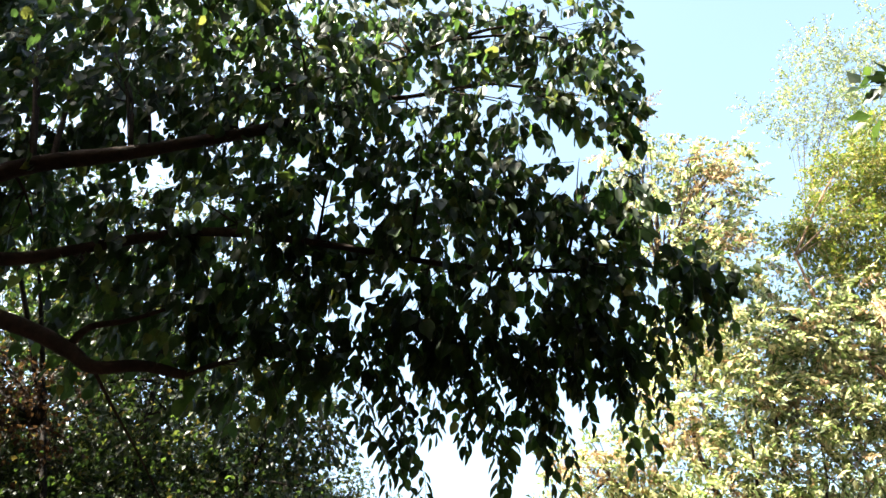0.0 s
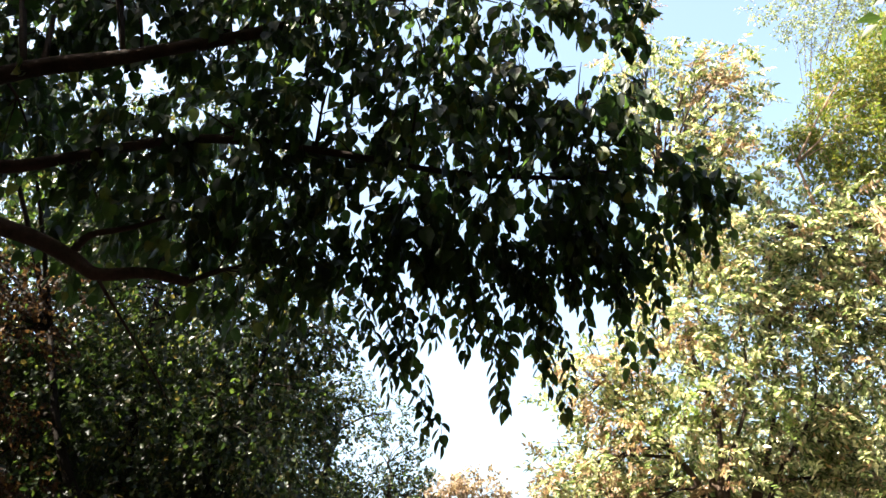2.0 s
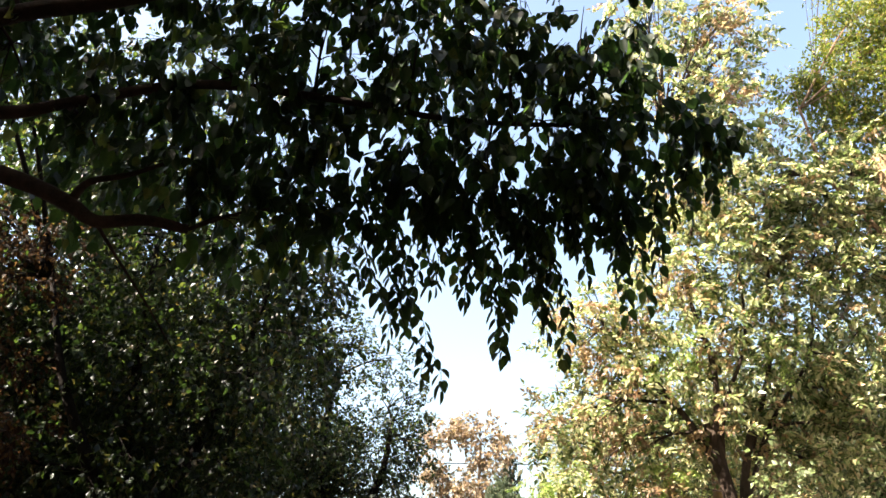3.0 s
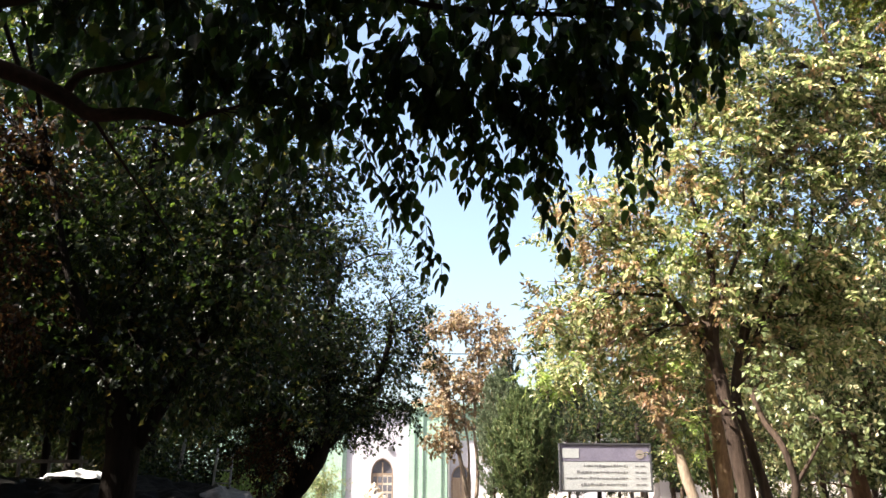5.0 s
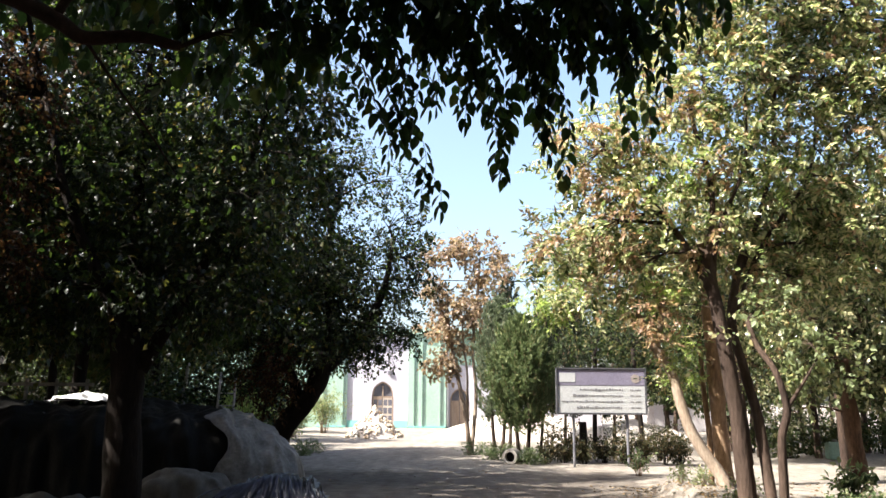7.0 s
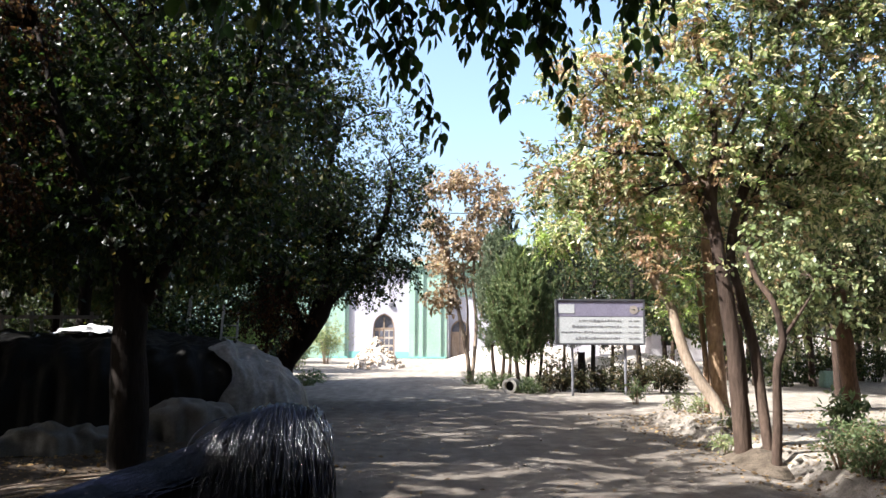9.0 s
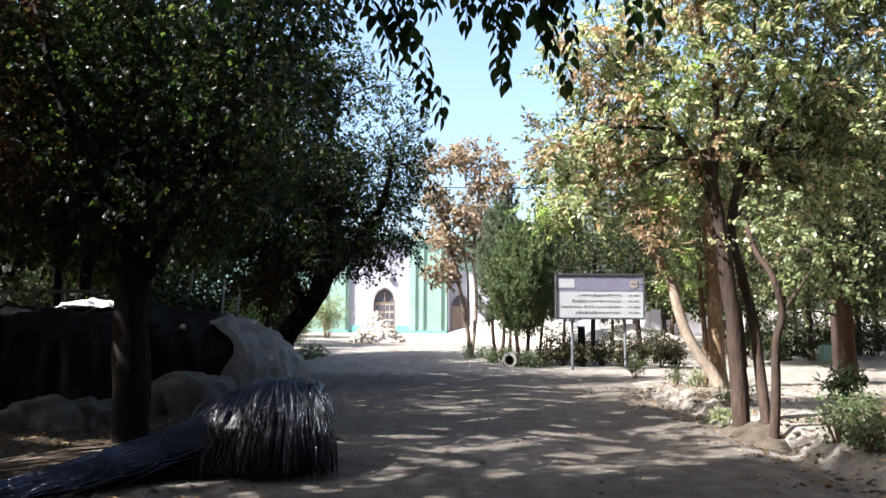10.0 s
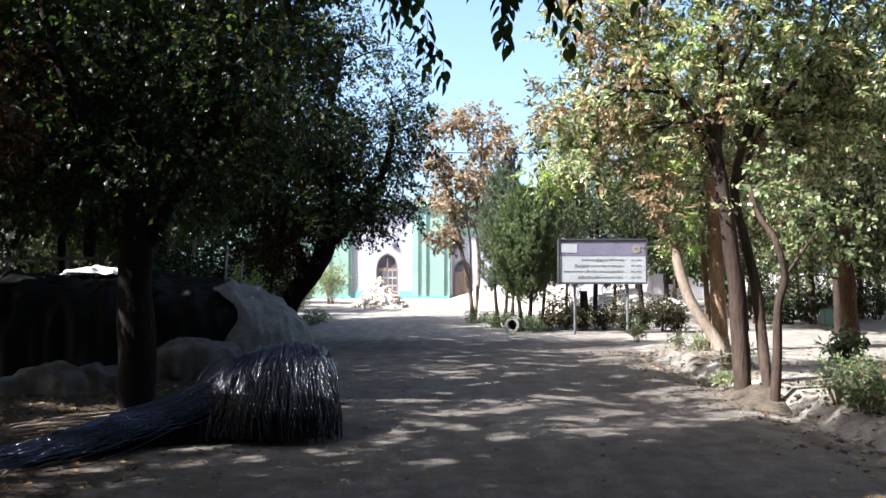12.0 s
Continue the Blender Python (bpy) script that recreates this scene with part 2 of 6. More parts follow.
# ---- building blocks ----
def part(name, data, mat, parent=None, label=""):
    """One mesh object from a bmesh or mesh, under a thing or a part."""
    if isinstance(data, bmesh.types.BMesh):
        me = bpy.data.meshes.new(name)
        data.to_mesh(me)
        data.free()
    else:
        me = data
    for one in (mat if isinstance(mat, (tuple, list)) else (mat,)):
        if one.name not in me.materials:
            me.materials.append(one)
    ob = new(name, me)
    ob.parent = parent
    if label:
        ob["label"] = label
    return ob


def thing(name, at, label, category, group="", kind=""):
    ob = new(name)
    ob.location = at
    ob.empty_display_size = 0.2
    return tagged(ob, label, category, group, kind)


def under(ob, m):
    """Puts a part at the pose m of the world although its thing stands elsewhere."""
    ob.matrix_basis = Matrix.Translation(-ob.parent.matrix_basis.translation) @ m if ob.parent else m
    return ob


def box(bm, x0, x1, y0, y1, z0, z1, bevel=0.0):
    r = bmesh.ops.create_cube(bm, size=1, matrix=Matrix.Translation(((x0 + x1) / 2, (y0 + y1) / 2, (z0 + z1) / 2)) @ Matrix.Diagonal((x1 - x0, y1 - y0, z1 - z0, 1)))
    if bevel:
        edges = {e for v in r["verts"] for e in v.link_edges}
        bmesh.ops.bevel(bm, geom=list(edges), offset=bevel, segments=2, affect="EDGES")
    return bm


def boxed(*a):
    return box(bmesh.new(), *a)


def smooth(me):
    me.polygons.foreach_set("use_smooth", [True] * len(me.polygons))
    return me


def spline(points, steps):
    """Catmull-Rom through the points."""
    p = [Vector(q) for q in points]
    p = [2 * p[0] - p[1]] + p + [2 * p[-1] - p[-2]]
    out = []
    for i in range(1, len(p) - 2):
        for k in range(steps):
            t = k / steps
            a, b, c, d = p[i - 1], p[i], p[i + 1], p[i + 2]
            out.append(0.5 * (2 * b + (c - a) * t + (2 * a - 5 * b + 4 * c - d) * t * t + (3 * b - a - 3 * c + d) * t ** 3))
    out.append(p[-2])
    return out


def tube(bm, points, r0, r1, sides=8, steps=4, wobble=0.0, flare=0.0):
    """A tapered tube along a smooth line, with an uneven skin and a flared foot."""
    line = spline(points, steps)
    rings, n = [], len(line)
    side = Vector((1, 0.2, 0.1)).normalized()
    for i, p in enumerate(line):
        d = (line[min(i + 1, n - 1)] - line[max(i - 1, 0)]).normalized()
        side = (side - d * side.dot(d)).normalized()
        up = d.cross(side)
        u = i / (n - 1)
        r = r0 + (r1 - r0) * u + flare * max(0, 1 - u * 5) ** 2
        ring = []
        for k in range(sides):
            a = 2 * math.pi * k / sides
            o = side * math.cos(a) + up * math.sin(a)
            q = r * (1 + wobble * noise.noise(p * 2.5 + o * 1.3))
            ring.append(bm.verts.new(p + o * q))
        rings.append(ring)
    for a, b in zip(rings, rings[1:]):
        for k in range(sides):
            bm.faces.new((a[k], a[(k + 1) % sides], b[(k + 1) % sides], b[k])).smooth = True
    bm.faces.new(rings[0][::-1])
    bm.faces.new(rings[-1])
    return bm


# ---- foliage ----
RNG = np.random.default_rng(7)


def turn(axis_from, roll):
    """Rotation matrices that take +y to each row of axis_from, rolled about it."""
    y = axis_from / np.linalg.norm(axis_from, axis=1, keepdims=True)
    h = np.tile((0.0, 0.0, 1.0), (len(y), 1))
    h[np.abs(y[:, 2]) > 0.95] = (1, 0, 0)
    x = np.cross(y, h)
    x /= np.linalg.norm(x, axis=1, keepdims=True)
    z = np.cross(x, y)
    c, s = np.cos(roll)[:, None], np.sin(roll)[:, None]
    return np.stack([x * c + z * s, y, z * c - x * s], axis=2)


OVAL = (np.array([(0, 0, 0), (-0.3, 0.2, 0.05), (-0.34, 0.5, 0.06), (-0.16, 0.8, 0), (0, 1, -0.1), (0.16, 0.8, 0), (0.34, 0.5, 0.06), (0.3, 0.2, 0.05)]),
        [(0, 4, 3, 2, 1), (0, 7, 6, 5, 4)])
HEART = (np.array([(0, 0.03, 0), (-0.17, -0.02, 0.03), (-0.31, 0.1, 0.06), (-0.37, 0.32, 0.08), (-0.32, 0.55, 0.07), (-0.18, 0.77, 0.02), (0, 1, -0.12),
                   (0.18, 0.77, 0.02), (0.32, 0.55, 0.07), (0.37, 0.32, 0.08), (0.31, 0.1, 0.06), (0.17, -0.02, 0.03)]),
         [(0, 6, 5, 4, 3, 2, 1), (0, 11, 10, 9, 8, 7, 6)])
LANCE = (np.array([(0, 0, 0), (-0.24, 0.4, 0.06), (0, 1, -0.1), (0.24, 0.4, 0.06)]), [(0, 2, 1), (0, 3, 2)])
BROAD = (np.array([(0, 0, 0), (-0.34, 0.4, 0.06), (0, 1, -0.12), (0.34, 0.4, 0.06)]), [(0, 2, 1), (0, 3, 2)])
NEEDLE = (np.array([(0, 0, 0), (-0.1, 0.45, 0.0), (0, 1, 0.0), (0.1, 0.45, 0.0)]), [(0, 2, 1), (0, 3, 2)])


class Pile:
    """Vertices and faces of one mesh, gathered in blocks."""

    def __init__(self):
        self.v, self.f, self.m, self.n = [], [], [], 0

    def add(self, verts, faces, mat=0):
        self.v.append(np.asarray(verts, float))
        for f in faces:
            f = np.asarray(f) + self.n
            self.f.append(f)
            self.m.append(np.full(len(f), mat))
        self.n += len(verts)

    def spread(self, leaf, at, rot, size, mat=0):
        """Copies of one leaf at many places."""
        verts, faces = leaf
        v = np.einsum("nij,kj->nki", rot, verts) * size[:, None, None] + at[:, None, :]
        base = np.arange(len(at))[:, None] * len(verts)
        self.add(v.reshape(-1, 3), [base + np.array(f)[None, :] for f in faces], mat)

    def mesh(self, name):
        me = bpy.data.meshes.new(name)
        v = np.concatenate(self.v)
        sizes = np.concatenate([np.full(len(f), f.shape[1]) for f in self.f])
        loops = np.concatenate([f.ravel() for f in self.f])
        me.vertices.add(len(v))
        me.vertices.foreach_set("co", v.ravel())
        me.loops.add(len(loops))
        me.loops.foreach_set("vertex_index", loops.astype(np.int32))
        me.polygons.add(len(sizes))
        me.polygons.foreach_set("loop_start", np.concatenate([[0], np.cumsum(sizes)[:-1]]).astype(np.int32))
        me.polygons.foreach_set("material_index", np.concatenate(self.m).astype(np.int32))
        me.update(calc_edges=True)
        return me


def twigs(pile, a, b, r, mat=1):
    """Thin three-sided sticks from a to b."""
    d = b - a
    rot = turn(d, RNG.uniform(0, 6.3, len(a)))
    ln = np.linalg.norm(d, axis=1)
    ang = np.array([0, 2.094, 4.189])
    ring = np.stack([np.cos(ang), 0 * ang, np.sin(ang)], 1) * r
    lo = np.einsum("nij,kj->nki", rot, ring) + a[:, None, :]
    hi = np.einsum("nij,kj->nki", rot, ring * 0.5) + b[:, None, :]
    v = np.concatenate([lo, hi], 1)
    base = np.arange(len(a))[:, None] * 6
    pile.add(v.reshape(-1, 3), [base + np.array([k, (k + 1) % 3, 3 + (k + 1) % 3, 3 + k])[None, :] for k in range(3)], mat)


def in_clump(n, c):
    """Random places in an ellipsoid, denser towards the skin."""
    d = RNG.normal(size=(n, 3))
    d /= np.linalg.norm(d, axis=1, keepdims=True)
    r = RNG.uniform(0, 1, n) ** 0.42
    return d * r[:, None] * np.array((c[3], c[3], c[3] * 0.85)) + np.array(c[:3]), d


def sun_fleck_gaps(p):
    """Leaves cut from crowns along the sun's rays, placing flecks on lane and heap."""
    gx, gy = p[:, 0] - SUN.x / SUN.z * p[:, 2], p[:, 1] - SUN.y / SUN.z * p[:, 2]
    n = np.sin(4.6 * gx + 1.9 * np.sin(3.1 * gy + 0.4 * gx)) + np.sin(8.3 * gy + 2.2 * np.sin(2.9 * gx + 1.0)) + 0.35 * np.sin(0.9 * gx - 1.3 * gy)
    sun_cut = (n > 1.0 + np.clip((8.0 - gy) * 0.22, 0, 0.8)) & (gx > -0.4)
    # Ellipses where sun patches are wanted: strips, litter, cloth, film and lane.
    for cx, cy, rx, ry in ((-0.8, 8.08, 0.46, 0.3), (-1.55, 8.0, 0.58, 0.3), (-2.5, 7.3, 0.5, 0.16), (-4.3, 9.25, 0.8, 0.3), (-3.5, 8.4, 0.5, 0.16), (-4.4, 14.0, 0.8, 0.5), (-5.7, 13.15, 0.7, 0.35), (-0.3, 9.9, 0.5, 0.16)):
        sun_cut |= ((gx - cx) / rx) ** 2 + ((gy - cy) / ry) ** 2 < 1
    return sun_cut


def sprays(pile, clump, count, leaf, size, per=9, length=0.35, droop=0.6, twig=0.004, hang=0.5, wild=0.65):
    """Twigs in a clump, each with leaves along it that hang by their own weight."""
    at, out = in_clump(count, clump)
    way = out + RNG.normal(0, 0.5, (count, 3))
    way[:, 2] -= droop
    way /= np.linalg.norm(way, axis=1, keepdims=True)
    ln = length * RNG.uniform(0.6, 1.3, count)
    tip = at + way * ln[:, None]
    twigs(pile, at, tip, twig)
    u = np.tile((np.arange(per) + 0.6) / per, count)
    root = np.repeat(at, per, 0) + np.repeat(way * ln[:, None], per, 0) * u[:, None]
    dirs = np.repeat(way, per, 0) * 0.5 + RNG.normal(0, wild, (count * per, 3))
    dirs[:, 2] -= hang
    rot, big = turn(dirs, RNG.normal(0, 0.9, count * per)), size * RNG.uniform(0.55, 1.2, count * per)
    keep = ~sun_fleck_gaps(root) if leaf is BROAD else np.ones(count * per, bool)
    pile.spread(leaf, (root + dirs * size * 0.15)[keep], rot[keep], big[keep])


def sprig(pile, line, size):
    """A drooping twig with leaves set alternately along it, each hanging by its stalk."""
    p = np.array([tuple(q) for q in spline(line, 6)])
    twigs(pile, p[:-1], p[1:], 0.0028)
    ln = np.concatenate([[0], np.cumsum(np.linalg.norm(np.diff(p, axis=0), axis=1))])
    n = max(5, int(ln[-1] / 0.035))
    d = np.linspace(0.02, ln[-1], n)
    root = np.stack([np.interp(d, ln, p[:, k]) for k in range(3)], 1)
    side = np.where(np.arange(n) % 2, 1.0, -1.0) * RNG.uniform(0.2, 0.8, n)
    way = np.stack([side, RNG.normal(0, 0.3, n), np.full(n, -1.0)], 1)
    way[-1] = (0.05, 0, -1)
    stalk = root + way * 0.02
    twigs(pile, root, stalk, 0.0014)
    pile.spread(HEART, stalk, turn(way, RNG.normal(0, 0.6, n)), size * RNG.uniform(0.7, 1.15, n))


def pinnate(pile, clump, count, size, pairs=6, length=0.3, droop=0.5, twig=0.0025, mat=0):
    """Feathered leaves: a stalk with leaflets in pairs and one at its tip."""
    at, out = in_clump(count, clump)
    way = out + RNG.normal(0, 0.55, (count, 3))
    way[:, 2] = way[:, 2] * 0.6 - droop * 0.5
    rot = turn(way, RNG.normal(0, 0.9, count))
    ln = length * RNG.uniform(0.6, 1.25, count)
    bend = RNG.uniform(0.1, 0.5, count)
    def along(s):
        p = np.stack([0 * ln, ln * s, -bend * ln * s * s], 1)
        return at + np.einsum("nij,nj->ni", rot, p)
    twigs(pile, at, along(0.55), twig)
    twigs(pile, along(0.55), along(1.0), twig * 0.7)
    for k in range(pairs):
        s = 0.2 + 0.8 * k / pairs
        for side in (-1, 1):
            d = np.stack([side * np.full(count, 0.9), RNG.uniform(0.25, 0.6, count), RNG.uniform(-0.55, 0.0, count)], 1)
            d = np.einsum("nij,nj->ni", rot, d)
            pile.spread(LANCE, along(s), turn(d + RNG.normal(0, 0.2, (count, 3)), RNG.normal(0, 0.55, count)), size * RNG.uniform(0.65, 1.15, count), mat)
    pile.spread(LANCE, along(1.0), rot, size * RNG.uniform(0.8, 1.2, count), mat)


def tree(name, label, base, limbs, clumps, bark, leaves, fill, sides=10, wobble=0.18, feeders=True, flare=0.06, group="", thin=0.02, hanging=()):
    """A trunk and limbs as tapered tubes, feeder branches to every clump, and a crown of leaves. limbs: (name, r0, r1, points)."""
    ob = thing(name, base, label, "tree", group)
    lines = []
    for i, (kind, r0, r1, pts) in enumerate(limbs):
        if kind == "trunk":
            pts = [(pts[0][0], pts[0][1], pts[0][2] - 0.3)] + list(pts)
        bm = tube(bmesh.new(), pts, r0, r1, sides, 5, wobble, flare if kind == "trunk" else 0)
        under(part(kind, bm, bark, ob), Matrix())
        lines += spline(pts, 6)[2:] if kind != "side_limb" else []
    for c in clumps if feeders else ():
        if c[3] < 0.2:
            continue
        q = Vector(c[:3])
        s = min(lines, key=lambda p: (p - q).length + (0.8 if p.z > q.z + 0.3 else 0))
        m = s.lerp(q, 0.5) + Vector((0, 0, 0.1 * (q - s).length))
        fine = thin * min(1, c[3] / 0.4)
        bm = tube(bmesh.new(), [s, m, q], fine + (0.3 * thin * (q - s).length if c[3] > 0.25 else 0), fine * 0.35, 5, 4, 0.1)
        for _ in range(4 if c[3] > 0.25 else 1):
            e = q + Vector(RNG.normal(0, 0.45, 3)) * c[3]
            tube(bm, [m, m.lerp(e, 0.6) + Vector((0, 0, 0.05)), e], fine * 0.5, fine * 0.15, 4, 3)
        under(part("branch", bm, bark, ob), Matrix())
    pile = Pile()
    for c in clumps:
        fill(pile, c)
    for line in hanging:
        sprig(pile, line, 0.1)
    crown = under(part("crown", pile.mesh("crown"), leaves, ob), Matrix())
    tagged(crown, kind="stuff")
    return ob


# ---- ground ----
def rise(x, y):
    """Height of the ground: a worn lane with a low eroded bank along one side and soft verges."""
    n = noise.noise((x * 0.9, y * 0.9, 0)) * 0.5 + noise.noise((x * 3.1, y * 3.1, 4)) * 0.22
    h = 0.02 * noise.noise((x * 0.5, y * 0.35, 2)) + 0.012 * n
    edge = 4.0 + 0.22 * noise.noise((y * 0.8, 3, 0)) + 0.12 * noise.noise((y * 3.0, 8, 0))
    if y < 16.0:
        b = min(1, max(0, (x - edge) / 0.22))
        h += (0.18 + 0.05 * n) * b * b * (3 - 2 * b) * min(1, (16.0 - y) / 1.2)
        h -= 0.05 * math.exp(-((x - edge + 0.15) / 0.2) ** 2)
    if x < -2.2 and y < 17:
        h += min(1, (-2.2 - x) / 1.0) * (0.04 + 0.08 * n)
    return h if abs(x) < 40 and y < 60 else 0.0


def ground():
    xs = np.concatenate([-np.geomspace(600, 9, 26), np.linspace(-8.8, 12, 170), np.geomspace(12.4, 600, 26)])
    ys = np.concatenate([-np.geomspace(600, 3, 12), np.linspace(-2.5, 24, 170), np.geomspace(24.4, 900, 40)])
    bm = bmesh.new()
    grid = [[bm.verts.new((x, y, rise(x, y))) for x in xs] for y in ys]
    for a, b in zip(grid, grid[1:]):
        for i in range(len(xs) - 1):
            bm.faces.new((a[i], a[i + 1], b[i + 1], b[i])).smooth = True
    tagged(part("ground", bm, GROUND), "dry packed dirt lane with dusty verges, sun and shade painted in", "ground", kind="structure")


ground()


# ---- the building behind the yard ----
def arch_outline(w, h, n=10):
    """A pointed arch, from the foot of one jamb round to the other."""
    s = h - w * 0.75
    pts = [(-w / 2, 0), (-w / 2, s)]
    for i in range(1, n):
        a = math.pi * i / n
        pts.append((-w / 2 * math.cos(a), s + w * 0.75 * math.sin(a) ** 0.8 * (1 + 0.06 * math.exp(-((a - math.pi / 2) / 0.25) ** 2))))
    return pts + [(w / 2, s), (w / 2, 0)]


def prism(bm, outline, y0, y1):
    a = [bm.verts.new((x, y0, z)) for x, z in outline]
    b = [bm.verts.new((x, y1, z)) for x, z in outline]
    n = len(a)
    bm.faces.new(a)
    bm.faces.new(b[::-1])
    for i in range(n):
        bm.faces.new((a[i], b[i], b[(i + 1) % n], a[(i + 1) % n]))
    return bm


def arch_ring(bm, w, h, wide, y0, y1):
    inner, outer = arch_outline(w, h), arch_outline(w + 2 * wide, h + wide)
    n = len(inner)
    vs = [[bm.verts.new((x, y, z)) for x, z in o] for o in (inner, outer) for y in (y0, y1)]
    i0, i1, o0, o1 = vs
    for i in range(n - 1):
        bm.faces.new((i0[i], i0[i + 1], o0[i + 1], o0[i]))
        bm.faces.new((i1[i], o1[i], o1[i + 1], i1[i + 1]))
        bm.faces.new((i0[i], i1[i], i1[i + 1], i0[i + 1]))
        bm.faces.new((o0[i], o0[i + 1], o1[i + 1], o1[i]))
    return bm


def wall_with_arch(bm, x0, x1, h, cx, w, ah, y0, y1):
    """A wall panel with an arched opening through it."""
    o = [(cx + x, z) for x, z in arch_outline(w, ah)]
    outer = [(x0, 0)] + [(x0 + (x1 - x0) * i / 20, h) for i in range(21)] + [(x1, 0)]
    for y, flip in ((y0, False), (y1, True)):
        vi = [bm.verts.new((x, y, z)) for x, z in o]
        vo = [bm.verts.new((x, y, z)) for x, z in outer]
        loop = vo + vi[::-1]
        f = bm.faces.new(loop[::-1] if flip else loop)
    bm.verts.ensure_lookup_table()
    k = len(o) + len(outer)
    for i in range(len(o) - 1):
        bm.faces.new((bm.verts[i], bm.verts[i + 1], bm.verts[k + i + 1], bm.verts[k + i]))
    bmesh.ops.triangulate(bm, faces=[f for f in bm.faces if len(f.verts) > 4])
    return bm


def arched_door(parent, cx, y, w, h, group_panes, leafmat):
    """Frame, two leaves with panes and a fanlight, set in the opening."""
    d = part("arched_door", arch_ring(bmesh.new(), w - 0.16, h - 0.08, 0.07, 0, 0.12), leafmat, parent, "arched door with wooden frame and dusty panes")
    under(d, Matrix.Translation((cx, y, 0)))
    fan = prism(bmesh.new(), arch_outline(w - 0.16, h - 0.08), 0.085, 0.1)
    part("fanlight", fan, GLASS_DARK, d, "grey dusty fanlight")
    top = h * 0.66
    for s in (-1, 1):
        bm = bmesh.new()
        x0, x1 = (0.015, w / 2 - 0.09) if s > 0 else (-w / 2 + 0.09, -0.015)
        box(bm, x0, x1, 0.02, 0.075, 0.02, top, 0.008)
        part("door_leaf", bm, CREAM if group_panes and s > 0 else leafmat, d, "cream painted leaf" if group_panes and s > 0 else "")
        if group_panes:
            for k in range(3):
                for q in range(2):
                    m = (x1 - x0) / 2
                    part("pane", boxed(x0 + 0.04 + q * m, x0 + m - 0.02 + q * m, 0.012, 0.018, top * (0.2 + 0.27 * k), top * (0.2 + 0.27 * k) + top * 0.2), GLASS_DARK, d)
    part("transom", boxed(-w / 2 + 0.09, w / 2 - 0.09, 0.0, 0.07, top, top + 0.09, 0.01), leafmat, d)
    part("mullion", boxed(-0.035, 0.035, 0.0, 0.07, top + 0.09, h - 0.2), leafmat, d)
    return d


def building():
    b = thing("mosque_hall", (-4, 49, 0), "white and mint green plastered hall with arched doors", "building")
    y, h = 49.0, 5.6
    def p(name, bm, mat, label="", at=0.0):
        return under(part(name, bm, mat, b, label), Matrix.Translation((0, at, 0)))
    p("wall", wall_with_arch(bmesh.new(), -5.6, -1.9, h, -3.45, 1.35, 2.7, y, y + 0.4), PLASTER_WHITE, "white plaster bay")
    p("wall", wall_with_arch(bmesh.new(), 0.42, 3.6, h - 1.8, 1.25, 1.2, 2.35, y + 0.3, y + 0.7), PLASTER_WHITE, "white plaster bay")
    p("wall", boxed(0.42, 3.6, y + 0.25, y + 0.75, h - 1.8, h), PLASTER_MINT, "mint green upper wall")
    p("wall", boxed(-1.9, 0.42, y - 0.12, y + 0.4, 0, h), PLASTER_MINT, "mint green pier")
    p("wall", boxed(-7.4, -5.6, y - 0.12, y + 0.4, 0, h), PLASTER_MINT, "mint green pier")
    p("wall", boxed(-16.5, -7.4, y, y + 0.4, 0, h), PLASTER_MINT, "mint green side wall")
    p("wall", boxed(3.6, 9.5, y + 0.2, y + 0.7, 0, h - 1.8), PLASTER_WHITE, "white side wall")
    p("wall", boxed(-16.5, 9.5, y + 9, y + 9.4, 0, h), PLASTER_WHITE, "rear wall")
    p("wall", boxed(-16.9, -16.5, y, y + 9.4, 0, h), PLASTER_MINT, "end wall")
    p("wall", boxed(9.5, 9.9, y + 0.2, y + 9.4, 0, h), PLASTER_WHITE, "end wall")
    for x in (-7.1, -5.9, -1.6, -1.1, 0.0):
        p("pilaster", boxed(x - 0.09, x + 0.09, y - 0.2, y - 0.12, 0, h - 0.3, 0.02), PLASTER_MINT)
    p("cornice", boxed(-17.1, 10.1, y - 0.35, y + 0.2, h, h + 0.35, 0.05), PLASTER_MINT)
    p("roof", boxed(-17, 10, y + 0.2, y + 9.6, h + 0.02, h + 0.25), PLASTER_GREY)
    for x0, x1, yy in ((-5.6, -4.2, y - 0.05), (-2.75, -1.9, y - 0.05), (-1.9, 0.42, y - 0.24), (-7.4, -5.6, y - 0.24), (0.42, 0.6, y + 0.2)):
        p("plinth", boxed(x0 + 0.02, x1 - 0.02, yy, yy + 0.3, 0, 0.42 if yy == y - 0.05 else 0.12, 0.02), PAINT_TEAL)
    p("downpipe", tube(bmesh.new(), [(0.5, y + 0.1, 0.05), (0.5, y + 0.1, 2.8), (0.5, y + 0.1, h - 0.1)], 0.06, 0.06, 8), CLOTH_WHITE)
    p("floor_slab", boxed(-16.4, 9.4, y + 0.5, y + 8.9, 0, 0.06), CONCRETE)
    lamp = p("wall_lamp", boxed(-3.15, -2.9, y - 0.12, y, 3.15, 3.4, 0.03), STEEL)
    arched_door(b, -3.45, y + 0.12, 1.35, 2.7, True, WOOD)
    arched_door(b, 1.25, y + 0.42, 1.2, 2.35, False, WOOD)


building()


